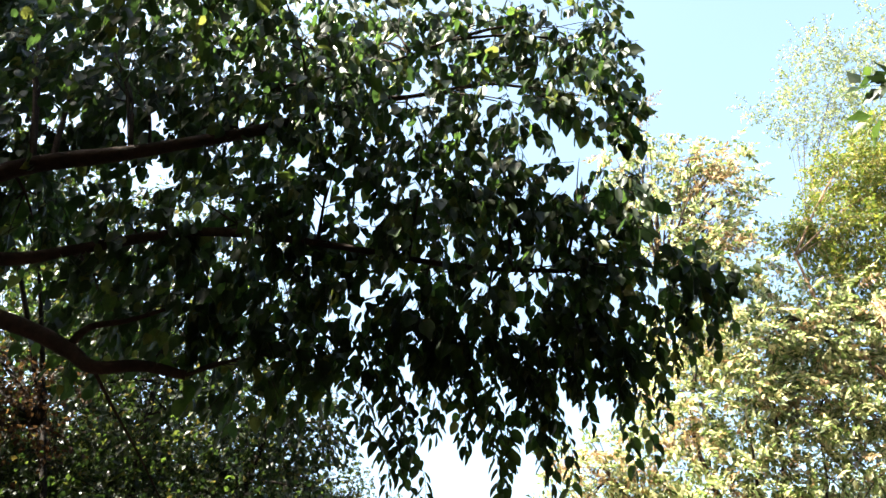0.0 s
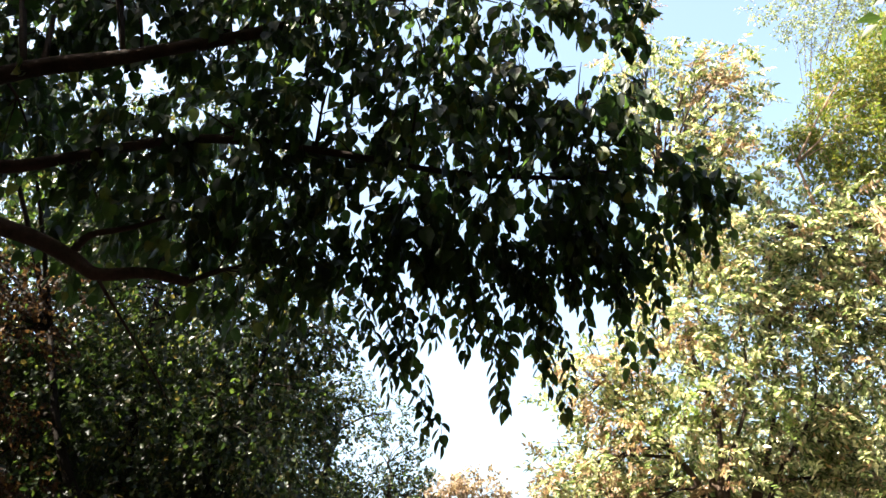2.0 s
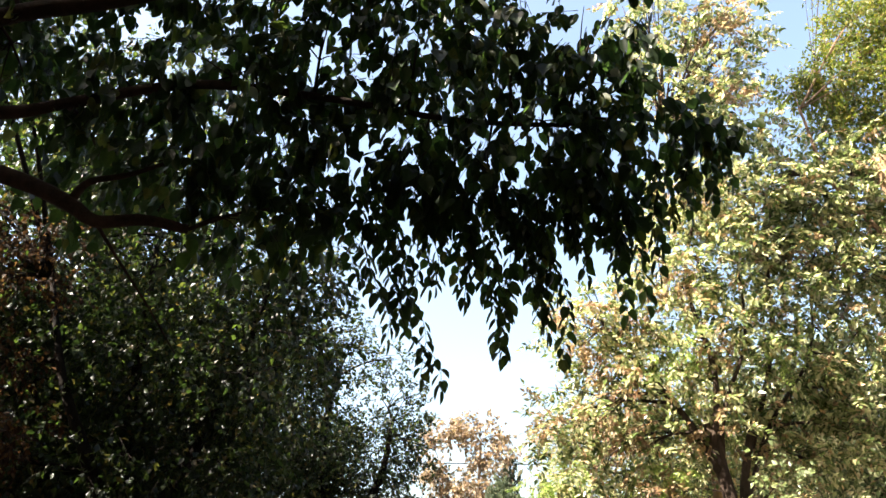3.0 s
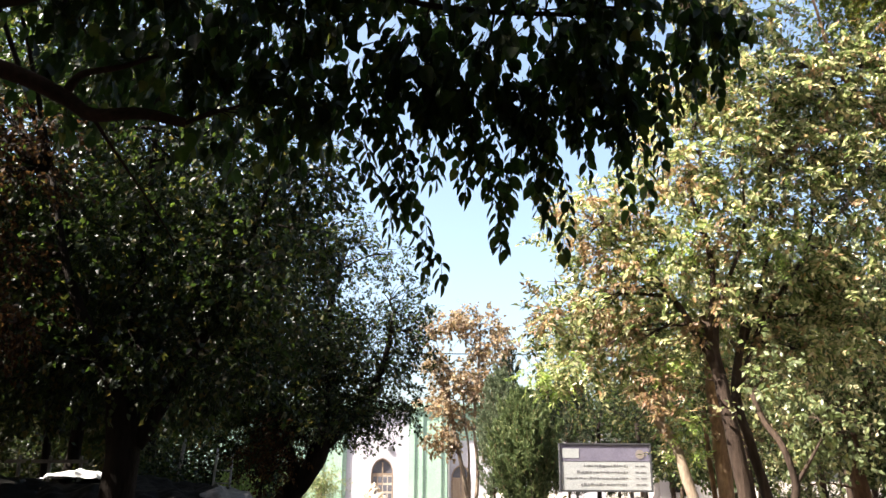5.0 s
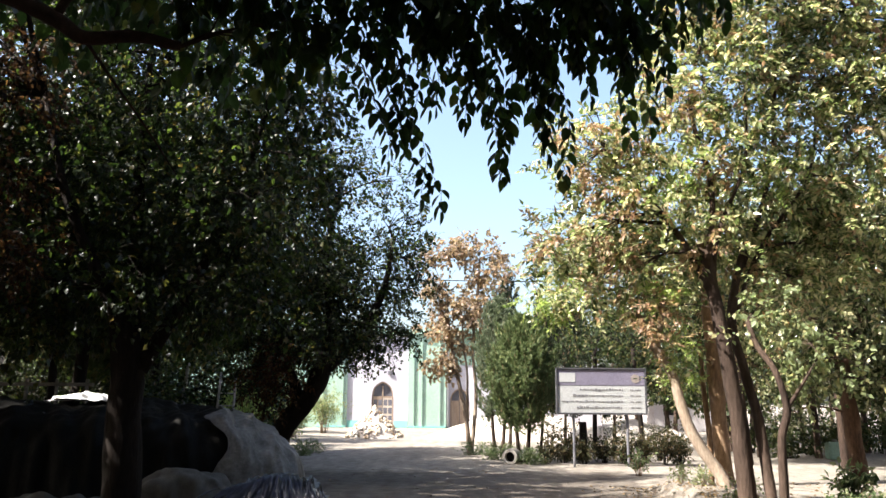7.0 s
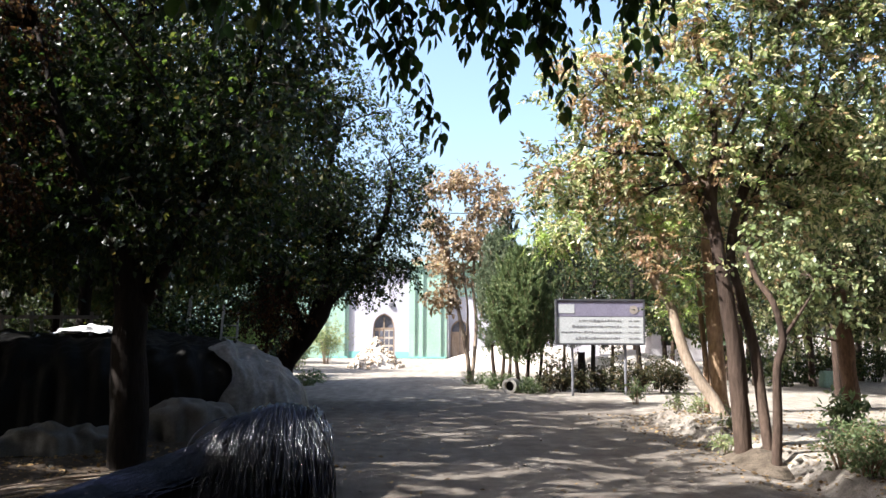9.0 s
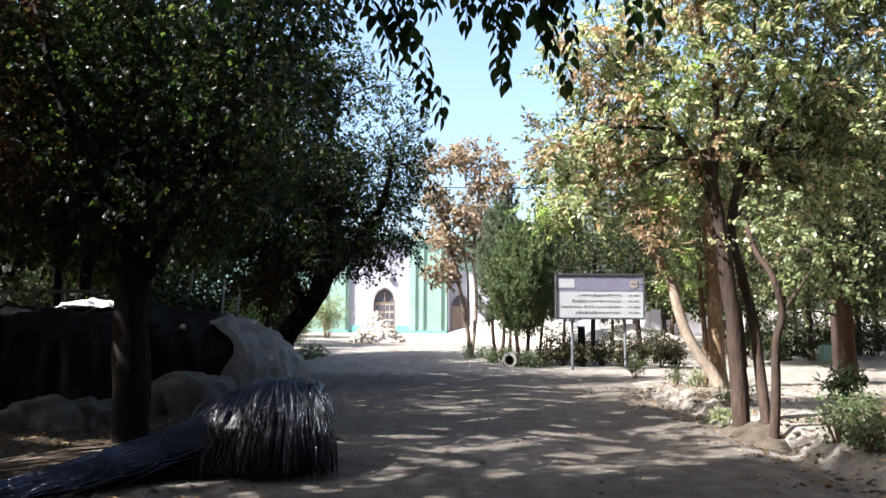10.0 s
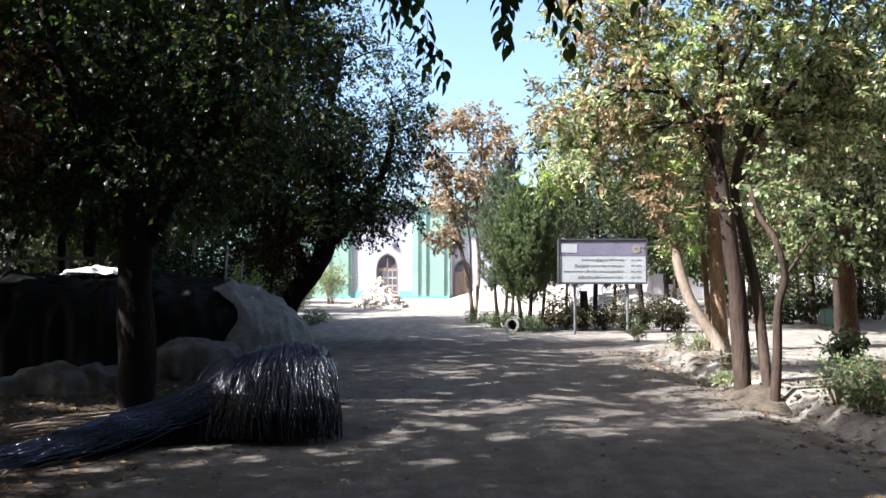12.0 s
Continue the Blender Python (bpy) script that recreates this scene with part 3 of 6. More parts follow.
# ---- the mulberry that hangs over the lane ----
def overhang():
    limbs = [
        ("trunk", 0.24, 0.16, [(-5.2, 2.6, -0.05), (-5.1, 2.7, 1.2), (-4.8, 2.9, 2.4), (-4.5, 3.1, 3.2)]),
        ("limb", 0.075, 0.03, [(-4.09, 4.00, 4.18), (-3.25, 4.20, 4.11), (-2.68, 4.40, 4.00), (-2.37, 4.50, 3.88), (-2.18, 4.50, 3.76), (-1.92, 4.60, 3.82), (-1.66, 4.70, 3.80)]),
        ("limb", 0.03, 0.012, [(-2.36, 4.50, 3.92), (-2.27, 4.50, 4.04), (-2.07, 4.60, 4.15), (-1.87, 4.70, 4.30)]),
        ("limb", 0.075, 0.02, [(-4.09, 4.00, 4.18), (-3.55, 4.10, 4.55), (-2.97, 4.20, 5.10), (-2.24, 4.30, 5.35), (-1.54, 4.40, 5.62), (-0.99, 4.50, 5.91), (-0.66, 4.60, 6.17), (-0.30, 4.60, 6.22)]),
    ]
    limbs += [
        ("limb", 0.05, 0.015, [(-3.74, 4.00, 4.30), (-2.88, 4.30, 4.43), (-2.41, 4.40, 4.59), (-1.71, 4.50, 4.80), (-0.89, 4.60, 4.78), (0.07, 4.70, 4.66), (0.88, 4.80, 4.68)]),
        ("limb", 0.02, 0.008, [(-1.42, 4.50, 6.19), (-1.02, 4.50, 6.29), (-0.59, 4.60, 6.56), (0.07, 4.60, 6.91)]),
        ("side_limb", 0.013, 0.004, [(-2.17, 4.50, 3.74), (-2.08, 4.70, 3.58), (-1.91, 4.90, 3.32), (-1.73, 5.00, 3.04)]),
        ("limb", 0.14, 0.05, [(-4.5, 3.1, 3.2), (-3.6, 2.9, 4.6), (-2.2, 2.6, 5.8), (-0.6, 2.2, 6.4)]),
    ]
    clumps = [(-3.63, 4.60, 6.95, 0.46), (-2.80, 4.60, 6.75, 0.46), (-2.05, 4.60, 6.82, 0.46), (-1.30, 4.60, 6.97, 0.46), (-0.52, 4.60, 7.13, 0.46), (0.27, 4.60, 7.13, 0.46), (0.95, 4.60, 7.07, 0.46), (1.32, 4.60, 6.78, 0.30)]
    clumps += [(-3.17, 4.50, 5.87, 0.42), (-2.34, 4.50, 6.06, 0.42), (-1.59, 4.50, 5.82, 0.42), (-0.99, 4.50, 5.94, 0.42), (-0.29, 4.50, 5.95, 0.42), (0.42, 4.50, 6.08, 0.42), (1.10, 4.50, 6.14, 0.30), (1.42, 4.50, 5.87, 0.14)]
    clumps += [(-2.95, 4.60, 4.97, 0.42), (-2.18, 4.60, 4.82, 0.42), (-1.48, 4.60, 4.98, 0.42), (-0.86, 4.60, 5.29, 0.42), (-0.18, 4.60, 5.19, 0.42), (0.49, 4.60, 5.30, 0.42), (1.08, 4.60, 5.31, 0.42)]
    clumps += [(-1.83, 4.80, 4.38, 0.35), (-1.22, 4.80, 4.57, 0.42), (-0.58, 4.80, 4.67, 0.38), (0.07, 4.80, 4.58, 0.42), (0.68, 4.80, 4.73, 0.42), (1.25, 4.80, 4.74, 0.42)]
    clumps += [(-1.36, 4.90, 4.00, 0.34), (-0.86, 4.90, 4.02, 0.28), (-0.21, 4.90, 4.28, 0.24), (0.30, 4.90, 4.22, 0.26), (0.77, 4.90, 4.24, 0.26), (1.20, 4.90, 4.2, 0.26), (1.86, 4.90, 4.62, 0.21)]
    # Clumps mostly out of view overhead, added to shade the lane.
    clumps += [(-1.9, 3.2, 6.6, 0.9), (-0.6, 2.4, 7.0, 1.0), (-3.2, 2.2, 6.4, 1.0), (-2.0, 1.0, 6.8, 1.0), (0.6, 3.0, 7.2, 0.8), (-4.2, 3.4, 5.8, 0.9), (-2.6, 4.6, 6.4, 0.8), (-1.2, 4.2, 6.6, 0.7), (-3.8, 4.8, 5.6, 0.8), (1.2, 2.0, 7.0, 0.9), (-3.6, 0.4, 5.6, 1.2), (-5.6, 2.0, 5.0, 1.2), (-5.4, 4.2, 4.6, 1.0), (-1.0, -1.0, 7.0, 1.4), (1.5, -0.5, 7.4, 1.3)]
    clumps += [(-3.62, 5.40, 6.11, 0.50), (-1.92, 5.40, 6.12, 0.50), (-3.62, 5.40, 7.40, 0.50), (-2.78, 5.40, 7.90, 0.50), (-1.67, 5.40, 7.26, 0.50), (-4.37, 5.40, 8.23, 0.50), (-0.82, 5.40, 7.66, 0.50), (-1.98, 5.40, 5.05, 0.50), (-2.68, 5.40, 4.73, 0.40), (-0.02, 5.40, 5.60, 0.40)]

    # the tips of the crown: each twig from its root down to its last leaf
    ends = [(-0.62, 4.3, -0.13, 2.9), (-0.8, 4.2, -0.5, 3.62), (-0.36, 4.4, -0.21, 3.36), (-0.04, 4.4, 0.15, 3.38), (0.18, 4.2, 0.38, 3.02), (0.48, 4.2, 0.41, 3.06), (0.56, 4.3, 0.7, 3.2), (0.78, 4.4, 0.79, 3.5), (0.78, 3.58, 0.77, 3.0),
            (0.93, 4.3, 0.98, 3.56), (1.21, 4.3, 1.24, 3.3), (1.14, 4.2, 1.19, 3.7)]
    ends += [(1.42, 4.3, 1.42, 3.45), (1.8, 4.82, 1.87, 4.1), (1.97, 4.76, 2.04, 4.28), (1.73, 4.56, 1.75, 4.08), (-0.23, 4.3, -0.04, 3.56), (0.64, 4.1, 0.67, 3.3), (-0.54, 3.8, -0.34, 3.12), (0.31, 4.4, 0.5, 3.75), (-0.31, 3.5, 0.0, 2.82), (1.61, 4.45, 1.53, 3.85), (-0.09, 4.4, 0.26, 3.8), (0.87, 4.3, 0.9, 3.72)]
    hanging = []
    for k, (xa, za, xb, zb) in enumerate(ends):
        for j in range(3) if (xb, zb) not in ((0.77, 3.0), (0.0, 2.82)) else (1,):
            y, dx, cut = 4.85 + 0.06 * ((k + 2 * j) % 5), 0.075 * (j - 1), 0.0 if j == 1 else RNG.uniform(0.15, 0.5)
            ze = zb + cut * (za - zb)
            bow = 0.05 * math.sin(k * 2.4 + j)
            hanging.append([(xa + dx * 1.4, y - 0.05, za), (xa * 0.6 + xb * 0.4 + dx + bow, y, za * 0.6 + ze * 0.4), (xb + dx * 0.7 + bow * 0.4, y, za * 0.25 + ze * 0.75), (xb + dx * 0.6, y, ze)])

    def fill(pile, c):
        dense = (0.75 if c[2] < 4.5 else 1.15) if c[0] > 0.2 else 0.8 if c[0] < -1.2 and c[1] > 3.9 and c[2] > 4.6 else 1.0
        sprays(pile, c, max(1, int(42 * dense * (c[3] / 0.42) ** 1.7)), HEART, 0.12, 7, min(0.34, 0.9 * c[3]), 0.9, 0.003, 1.1, 0.5)

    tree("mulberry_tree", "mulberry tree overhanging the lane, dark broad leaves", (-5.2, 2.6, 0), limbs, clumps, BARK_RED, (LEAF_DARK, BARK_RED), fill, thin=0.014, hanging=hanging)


overhang()


# ---- shade trees beside the lane ----
def shade_trees():
    limbs = [
        ("trunk", 0.235, 0.18, [(-3.60, 9.40, -0.09), (-3.62, 9.40, 0.54), (-3.65, 9.40, 1.35), (-3.67, 9.40, 2.02), (-3.76, 9.40, 2.62)]),
        ("limb", 0.1, 0.03, [(-3.52, 9.40, 1.94), (-3.94, 9.20, 2.88), (-4.38, 9.00, 3.91), (-4.76, 9.00, 5.19)]),
        ("limb", 0.1, 0.03, [(-3.52, 9.40, 1.94), (-3.08, 9.60, 2.88), (-2.61, 9.80, 4.13), (-2.26, 9.80, 5.37)]),
        ("limb", 0.1, 0.03, [(-3.65, 9.40, 2.38), (-3.76, 9.60, 3.50), (-3.77, 9.60, 4.82), (-3.77, 9.60, 6.24)]),
    ]
    clumps = [(-5.70, 9.60, 5.19, 0.95), (-5.33, 9.60, 3.77, 0.95), (-5.01, 9.60, 2.59, 0.70), (-4.55, 9.60, 5.91, 0.95), (-4.22, 9.60, 4.44, 0.95), (-4.13, 9.60, 3.14, 0.95), (-3.34, 9.60, 5.60, 0.95), (-3.13, 9.60, 4.22, 0.95), (-3.09, 9.60, 3.01, 0.85), (-2.28, 9.60, 5.29, 0.95), (-2.20, 9.60, 4.01, 0.95), (-2.33, 9.60, 2.95, 0.60)]
    clumps += [(-1.67, 9.80, 5.53, 0.60), (-5.11, 9.80, 7.19, 0.90), (-3.78, 9.80, 7.11, 0.90), (-2.58, 9.80, 6.77, 0.90), (-1.54, 9.80, 4.51, 0.50), (-6.98, 9.80, 5.50, 0.90), (-6.66, 9.80, 3.81, 0.90), (-7.03, 9.80, 7.00, 0.90), (-6.37, 9.80, 2.68, 0.70), (-5.47, 9.80, 8.64, 0.90), (-3.93, 9.80, 8.65, 0.90), (-2.61, 9.80, 8.29, 0.80), (-6.36, 9.80, 8.63, 0.90)]
    clumps += [(-4.2, 12.0, 6.2, 1.3), (-6.0, 11.5, 6.4, 1.4), (-7.6, 10.4, 5.0, 1.3), (-5.6, 12.5, 7.6, 1.2), (-3.4, 10.8, 6.0, 1.1), (-3.2, 12.6, 7.2, 1.1), (-4.6, 9.6, 7.2, 1.3), (-6.6, 9.0, 6.6, 1.4), (-8.2, 9.4, 6.4, 1.3), (-2.7, 11.6, 5.2, 0.8)]
    # Clumps added to close a gap that let sun onto the lane.
    clumps += [(-5.6, 6.4, 8.2, 0.9), (-4.9, 6.9, 7.6, 0.9), (-4.2, 7.2, 7.0, 0.8), (-3.5, 7.6, 6.6, 0.8)]

    def fill(pile, c):
        sprays(pile, c, int((360 if c[2] < 5.6 else 165) * (c[3] / 0.95) ** 2.2), BROAD, 0.092, 9, 0.3, 0.4, 0.003, 0.5)

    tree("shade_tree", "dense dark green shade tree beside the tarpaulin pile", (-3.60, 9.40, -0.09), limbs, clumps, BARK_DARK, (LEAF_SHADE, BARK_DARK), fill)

    limbs = [
        ("trunk", 0.24, 0.19, [(-3.43, 16.50, 0.31), (-3.25, 16.50, 0.86), (-2.97, 16.40, 1.27), (-2.62, 16.30, 1.68), (-2.42, 16.20, 2.13), (-2.3, 16.00, 2.6)]),
        ("limb", 0.13, 0.04, [(-2.80, 16.40, 1.45), (-2.94, 16.20, 1.97), (-3.25, 16.00, 2.77), (-3.60, 16.00, 3.92)]),
        ("limb", 0.13, 0.04, [(-2.44, 16.20, 2.08), (-1.75, 16.00, 2.77), (-1.18, 15.80, 3.66), (-0.95, 15.80, 4.80)]),
        ("limb", 0.12, 0.04, [(-2.36, 16.15, 2.3), (-2.3, 16.20, 3.48), (-2.37, 16.20, 4.65), (-2.12, 16.00, 5.77)]),
    ]
    clumps = [(-3.20, 16.00, 5.74, 1.00), (-2.03, 16.00, 6.11, 0.80), (-1.18, 16.00, 5.27, 0.70), (-2.55, 16.00, 4.55, 1.00), (-1.38, 16.00, 4.20, 1.00), (-3.46, 16.00, 4.31, 1.00), (-2.15, 16.00, 3.29, 0.80), (-1.02, 16.00, 3.30, 0.60), (-3.16, 16.00, 3.28, 0.80), (-1.56, 16.00, 2.79, 0.50), (-0.58, 16.00, 4.44, 0.45), (-4.08, 16.00, 3.39, 0.80)]
    clumps += [(-2.30, 16.00, 6.86, 0.50), (-1.70, 16.00, 6.74, 0.35), (-0.96, 16.00, 6.12, 0.45), (-0.54, 16.00, 5.51, 0.25), (-0.29, 16.00, 3.87, 0.25), (-4.42, 16.00, 4.77, 1.00), (-3.94, 16.00, 6.22, 1.00), (-2.63, 16.00, 2.84, 0.50), (-0.67, 16.00, 2.85, 0.30), (-3.35, 16.00, 2.73, 0.40), (-0.47, 16.00, 4.97, 0.30)]
    clumps += [(-4.5, 17.6, 5.2, 1.3), (-2.8, 17.8, 4.4, 1.1), (-5.4, 17.0, 6.4, 1.2), (-3.4, 18.4, 6.4, 1.2), (-4.6, 19.6, 6.8, 1.4), (-3.2, 20.6, 5.0, 1.0), (-5.6, 21.0, 6.4, 1.5), (-3.6, 16.0, 7.2, 1.2)]
    clumps += [(-3.45, 17.00, 2.23, 0.60), (-4.06, 17.00, 2.35, 0.60), (-2.72, 17.00, 2.60, 0.60), (-2.12, 17.00, 2.84, 0.60), (-4.68, 17.00, 3.45, 0.90), (-2.97, 17.00, 3.82, 0.90), (-1.75, 17.00, 3.45, 0.60), (-3.70, 17.00, 3.21, 0.80)]
    clumps += [(-2.3, 15.6, 2.8, 0.42), (-1.75, 15.5, 2.8, 0.42), (-1.2, 15.6, 2.7, 0.36), (-2.7, 15.5, 2.5, 0.32), (-1.5, 15.6, 2.4, 0.22)]

    def fill2(pile, c):
        sprays(pile, c, int((460 if c[2] < 5.2 else 190) * (c[3] / 1.0) ** 2.2) + 12, BROAD, 0.08, 9, 0.3, 0.3, 0.004, 0.4)

    limbs_dry = [("trunk", 0.05, 0.02, [(-7.2, 8.3, 0), (-6.9, 8.2, 2.0), (-6.4, 8.0, 4.0)])]
    dry = [(-4.76, 8.00, 5.39, 0.40), (-4.42, 8.00, 4.79, 0.45), (-5.19, 8.00, 5.05, 0.60), (-4.23, 8.00, 5.19, 0.30), (-4.66, 8.00, 4.02, 0.45), (-4.29, 8.00, 3.17, 0.35), (-4.72, 8.00, 2.94, 0.50)]

    def fill_dry(pile, c):
        sprays(pile, c, int(90 * (c[3] / 0.5) ** 2), BROAD, 0.07, 8, 0.28, 0.6, 0.003, 0.6)

    tree("dry_tree", "slender tree with withered red-brown leaves", (-7.2, 8.3, 0), limbs_dry, dry, BARK_DARK, (LEAF_BROWN, BARK_DARK), fill_dry, sides=7, thin=0.01)
    limbs_dry = [("trunk", 0.05, 0.02, [(-3.91, 17.50, 0.32), (-3.75, 17.30, 1.38), (-3.61, 17.20, 2.12)])]
    dry = [(-3.28, 15.60, 2.18, 0.40), (-2.94, 15.60, 1.96, 0.35), (-3.55, 15.60, 1.85, 0.35), (-3.06, 15.60, 2.52, 0.40), (-3.16, 15.60, 1.62, 0.30), (-3.44, 15.60, 1.34, 0.20)]
    tree("dry_tree", "withered red-brown tree behind the leaning trunk", (-3.91, 17.50, 0.32), limbs_dry, dry, BARK_DARK, (LEAF_BROWN, BARK_DARK), fill_dry, sides=7, thin=0.01)
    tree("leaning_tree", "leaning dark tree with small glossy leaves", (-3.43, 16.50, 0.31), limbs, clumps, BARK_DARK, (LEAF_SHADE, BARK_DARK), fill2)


shade_trees()


def verge_trees():
    """Taller trees set back from the lane, added for shade, some out of view."""
    def fill(pile, c):
        sprays(pile, c, int((130 if c[2] > 6.3 else 170) * c[3] ** 2.2), BROAD, 0.145, 8, 0.35, 0.4, 0.004, 0.5)

    for x, y, h in ((-8.4, 13.2, 9.5), (-8.0, 4.4, 11.8), (-8.4, 18.6, 9.5), (-8.6, 24.0, 9.0), (-9.0, 1.5, 11.8), (-12.5, 12.0, 7.5), (-11.5, 8.0, 7.0), (-10.4, 11.0, 6.4), (-10.9, 13.4, 6.4)):
        limbs = [("trunk", 0.2, 0.12, [(x, y, -0.1), (x + 0.1, y, h * 0.3), (x + 0.3, y + 0.1, h * 0.65)])]
        clumps = []
        for k in range(20):
            a, q = RNG.uniform(0, 6.283), RNG.uniform(0.3, 1.0)
            clumps.append((x + 0.8 + 2.9 * q * math.cos(a), y + 2.6 * q * math.sin(a), h * (0.5 + 0.45 * RNG.uniform(0, 1) * (1.25 - q * 0.5)), RNG.uniform(0.85, 1.25)))
        tree("added_verge_tree", "dark tree back from the lane, added for its shade", (x, y, 0), limbs, clumps, BARK_DARK, (LEAF_SHADE, BARK_DARK), fill, sides=8, group="trees behind the pile", thin=0.025)


verge_trees()


def trees_behind():
    """Unseen broad trees added to block the sky over the near lane."""
    def fill(pile, c):
        sprays(pile, c, int(95 * c[3] ** 2.0), BROAD, 0.36, 7, 0.45, 0.4, 0.006, 0.5)

    for x, y, h in ((3.4, -4.5, 10.5), (-3.2, -5.0, 10.0), (0.5, -10.0, 10.5), (9.0, -3.0, 10.0), (9.6, 3.6, 9.0), (7.2, -1.2, 10.0), (4.2, -1.8, 11.5), (0.4, -4.0, 11.5)):
        limbs = [("trunk", 0.26, 0.16, [(x, y, -0.1), (x + 0.1, y, h * 0.3), (x - 0.1, y + 0.3, h * 0.65)])]
        clumps = []
        for k in range(22):
            a, q = RNG.uniform(0, 6.283), RNG.uniform(0.2, 1.0)
            clumps.append((x + 3.8 * q * math.cos(a), y + 0.8 + 3.8 * q * math.sin(a), h * (0.68 + 0.28 * RNG.uniform(0, 1)), RNG.uniform(1.0, 1.4)))
        tree("unseen_lane_tree", "unseen broad tree added to shade the near lane", (x, y, 0), limbs, clumps, BARK_DARK, (LEAF_SHADE, BARK_DARK), fill, sides=8, group="trees over the near lane", thin=0.03)


trees_behind()


def wood_behind():
    """Unseen trees, branched low, added beside and behind the lane to block sky."""
    def fill(pile, c):
        sprays(pile, c, int(30 * c[3] ** 2.0), BROAD, 0.5, 6, 0.5, 0.4, 0.008, 0.5)

    for x, y, h in ((12.5, -1.5, 9.0), (13.5, 4.0, 9.0), (13.0, 9.0, 8.5), (8.5, -9.0, 9.5), (3.5, -12.5, 9.5), (-4.0, -12.0, 9.5), (-9.5, -8.0, 9.0), (-13.0, -2.0, 9.0), (14.0, -7.0, 9.0)):
        limbs = [("trunk", 0.2, 0.1, [(x, y, -0.1), (x + 0.1, y, h * 0.3), (x - 0.1, y + 0.2, h * 0.7)])]
        clumps = []
        for k in range(26):
            a, q = RNG.uniform(0, 6.283), RNG.uniform(0.1, 1.0) ** 0.6
            clumps.append((x + 2.6 * q * math.cos(a), y + 2.6 * q * math.sin(a), 0.9 + (h - 1.4) * (k + 0.5) / 26, RNG.uniform(1.2, 1.6)))
        tree("unseen_wood_tree", "unseen low-branched tree added to block sky light", (x, y, 0), limbs, clumps, BARK_DARK, (LEAF_SHADE, BARK_DARK), fill, sides=7, group="wood behind the lane", thin=0.03)


wood_behind()


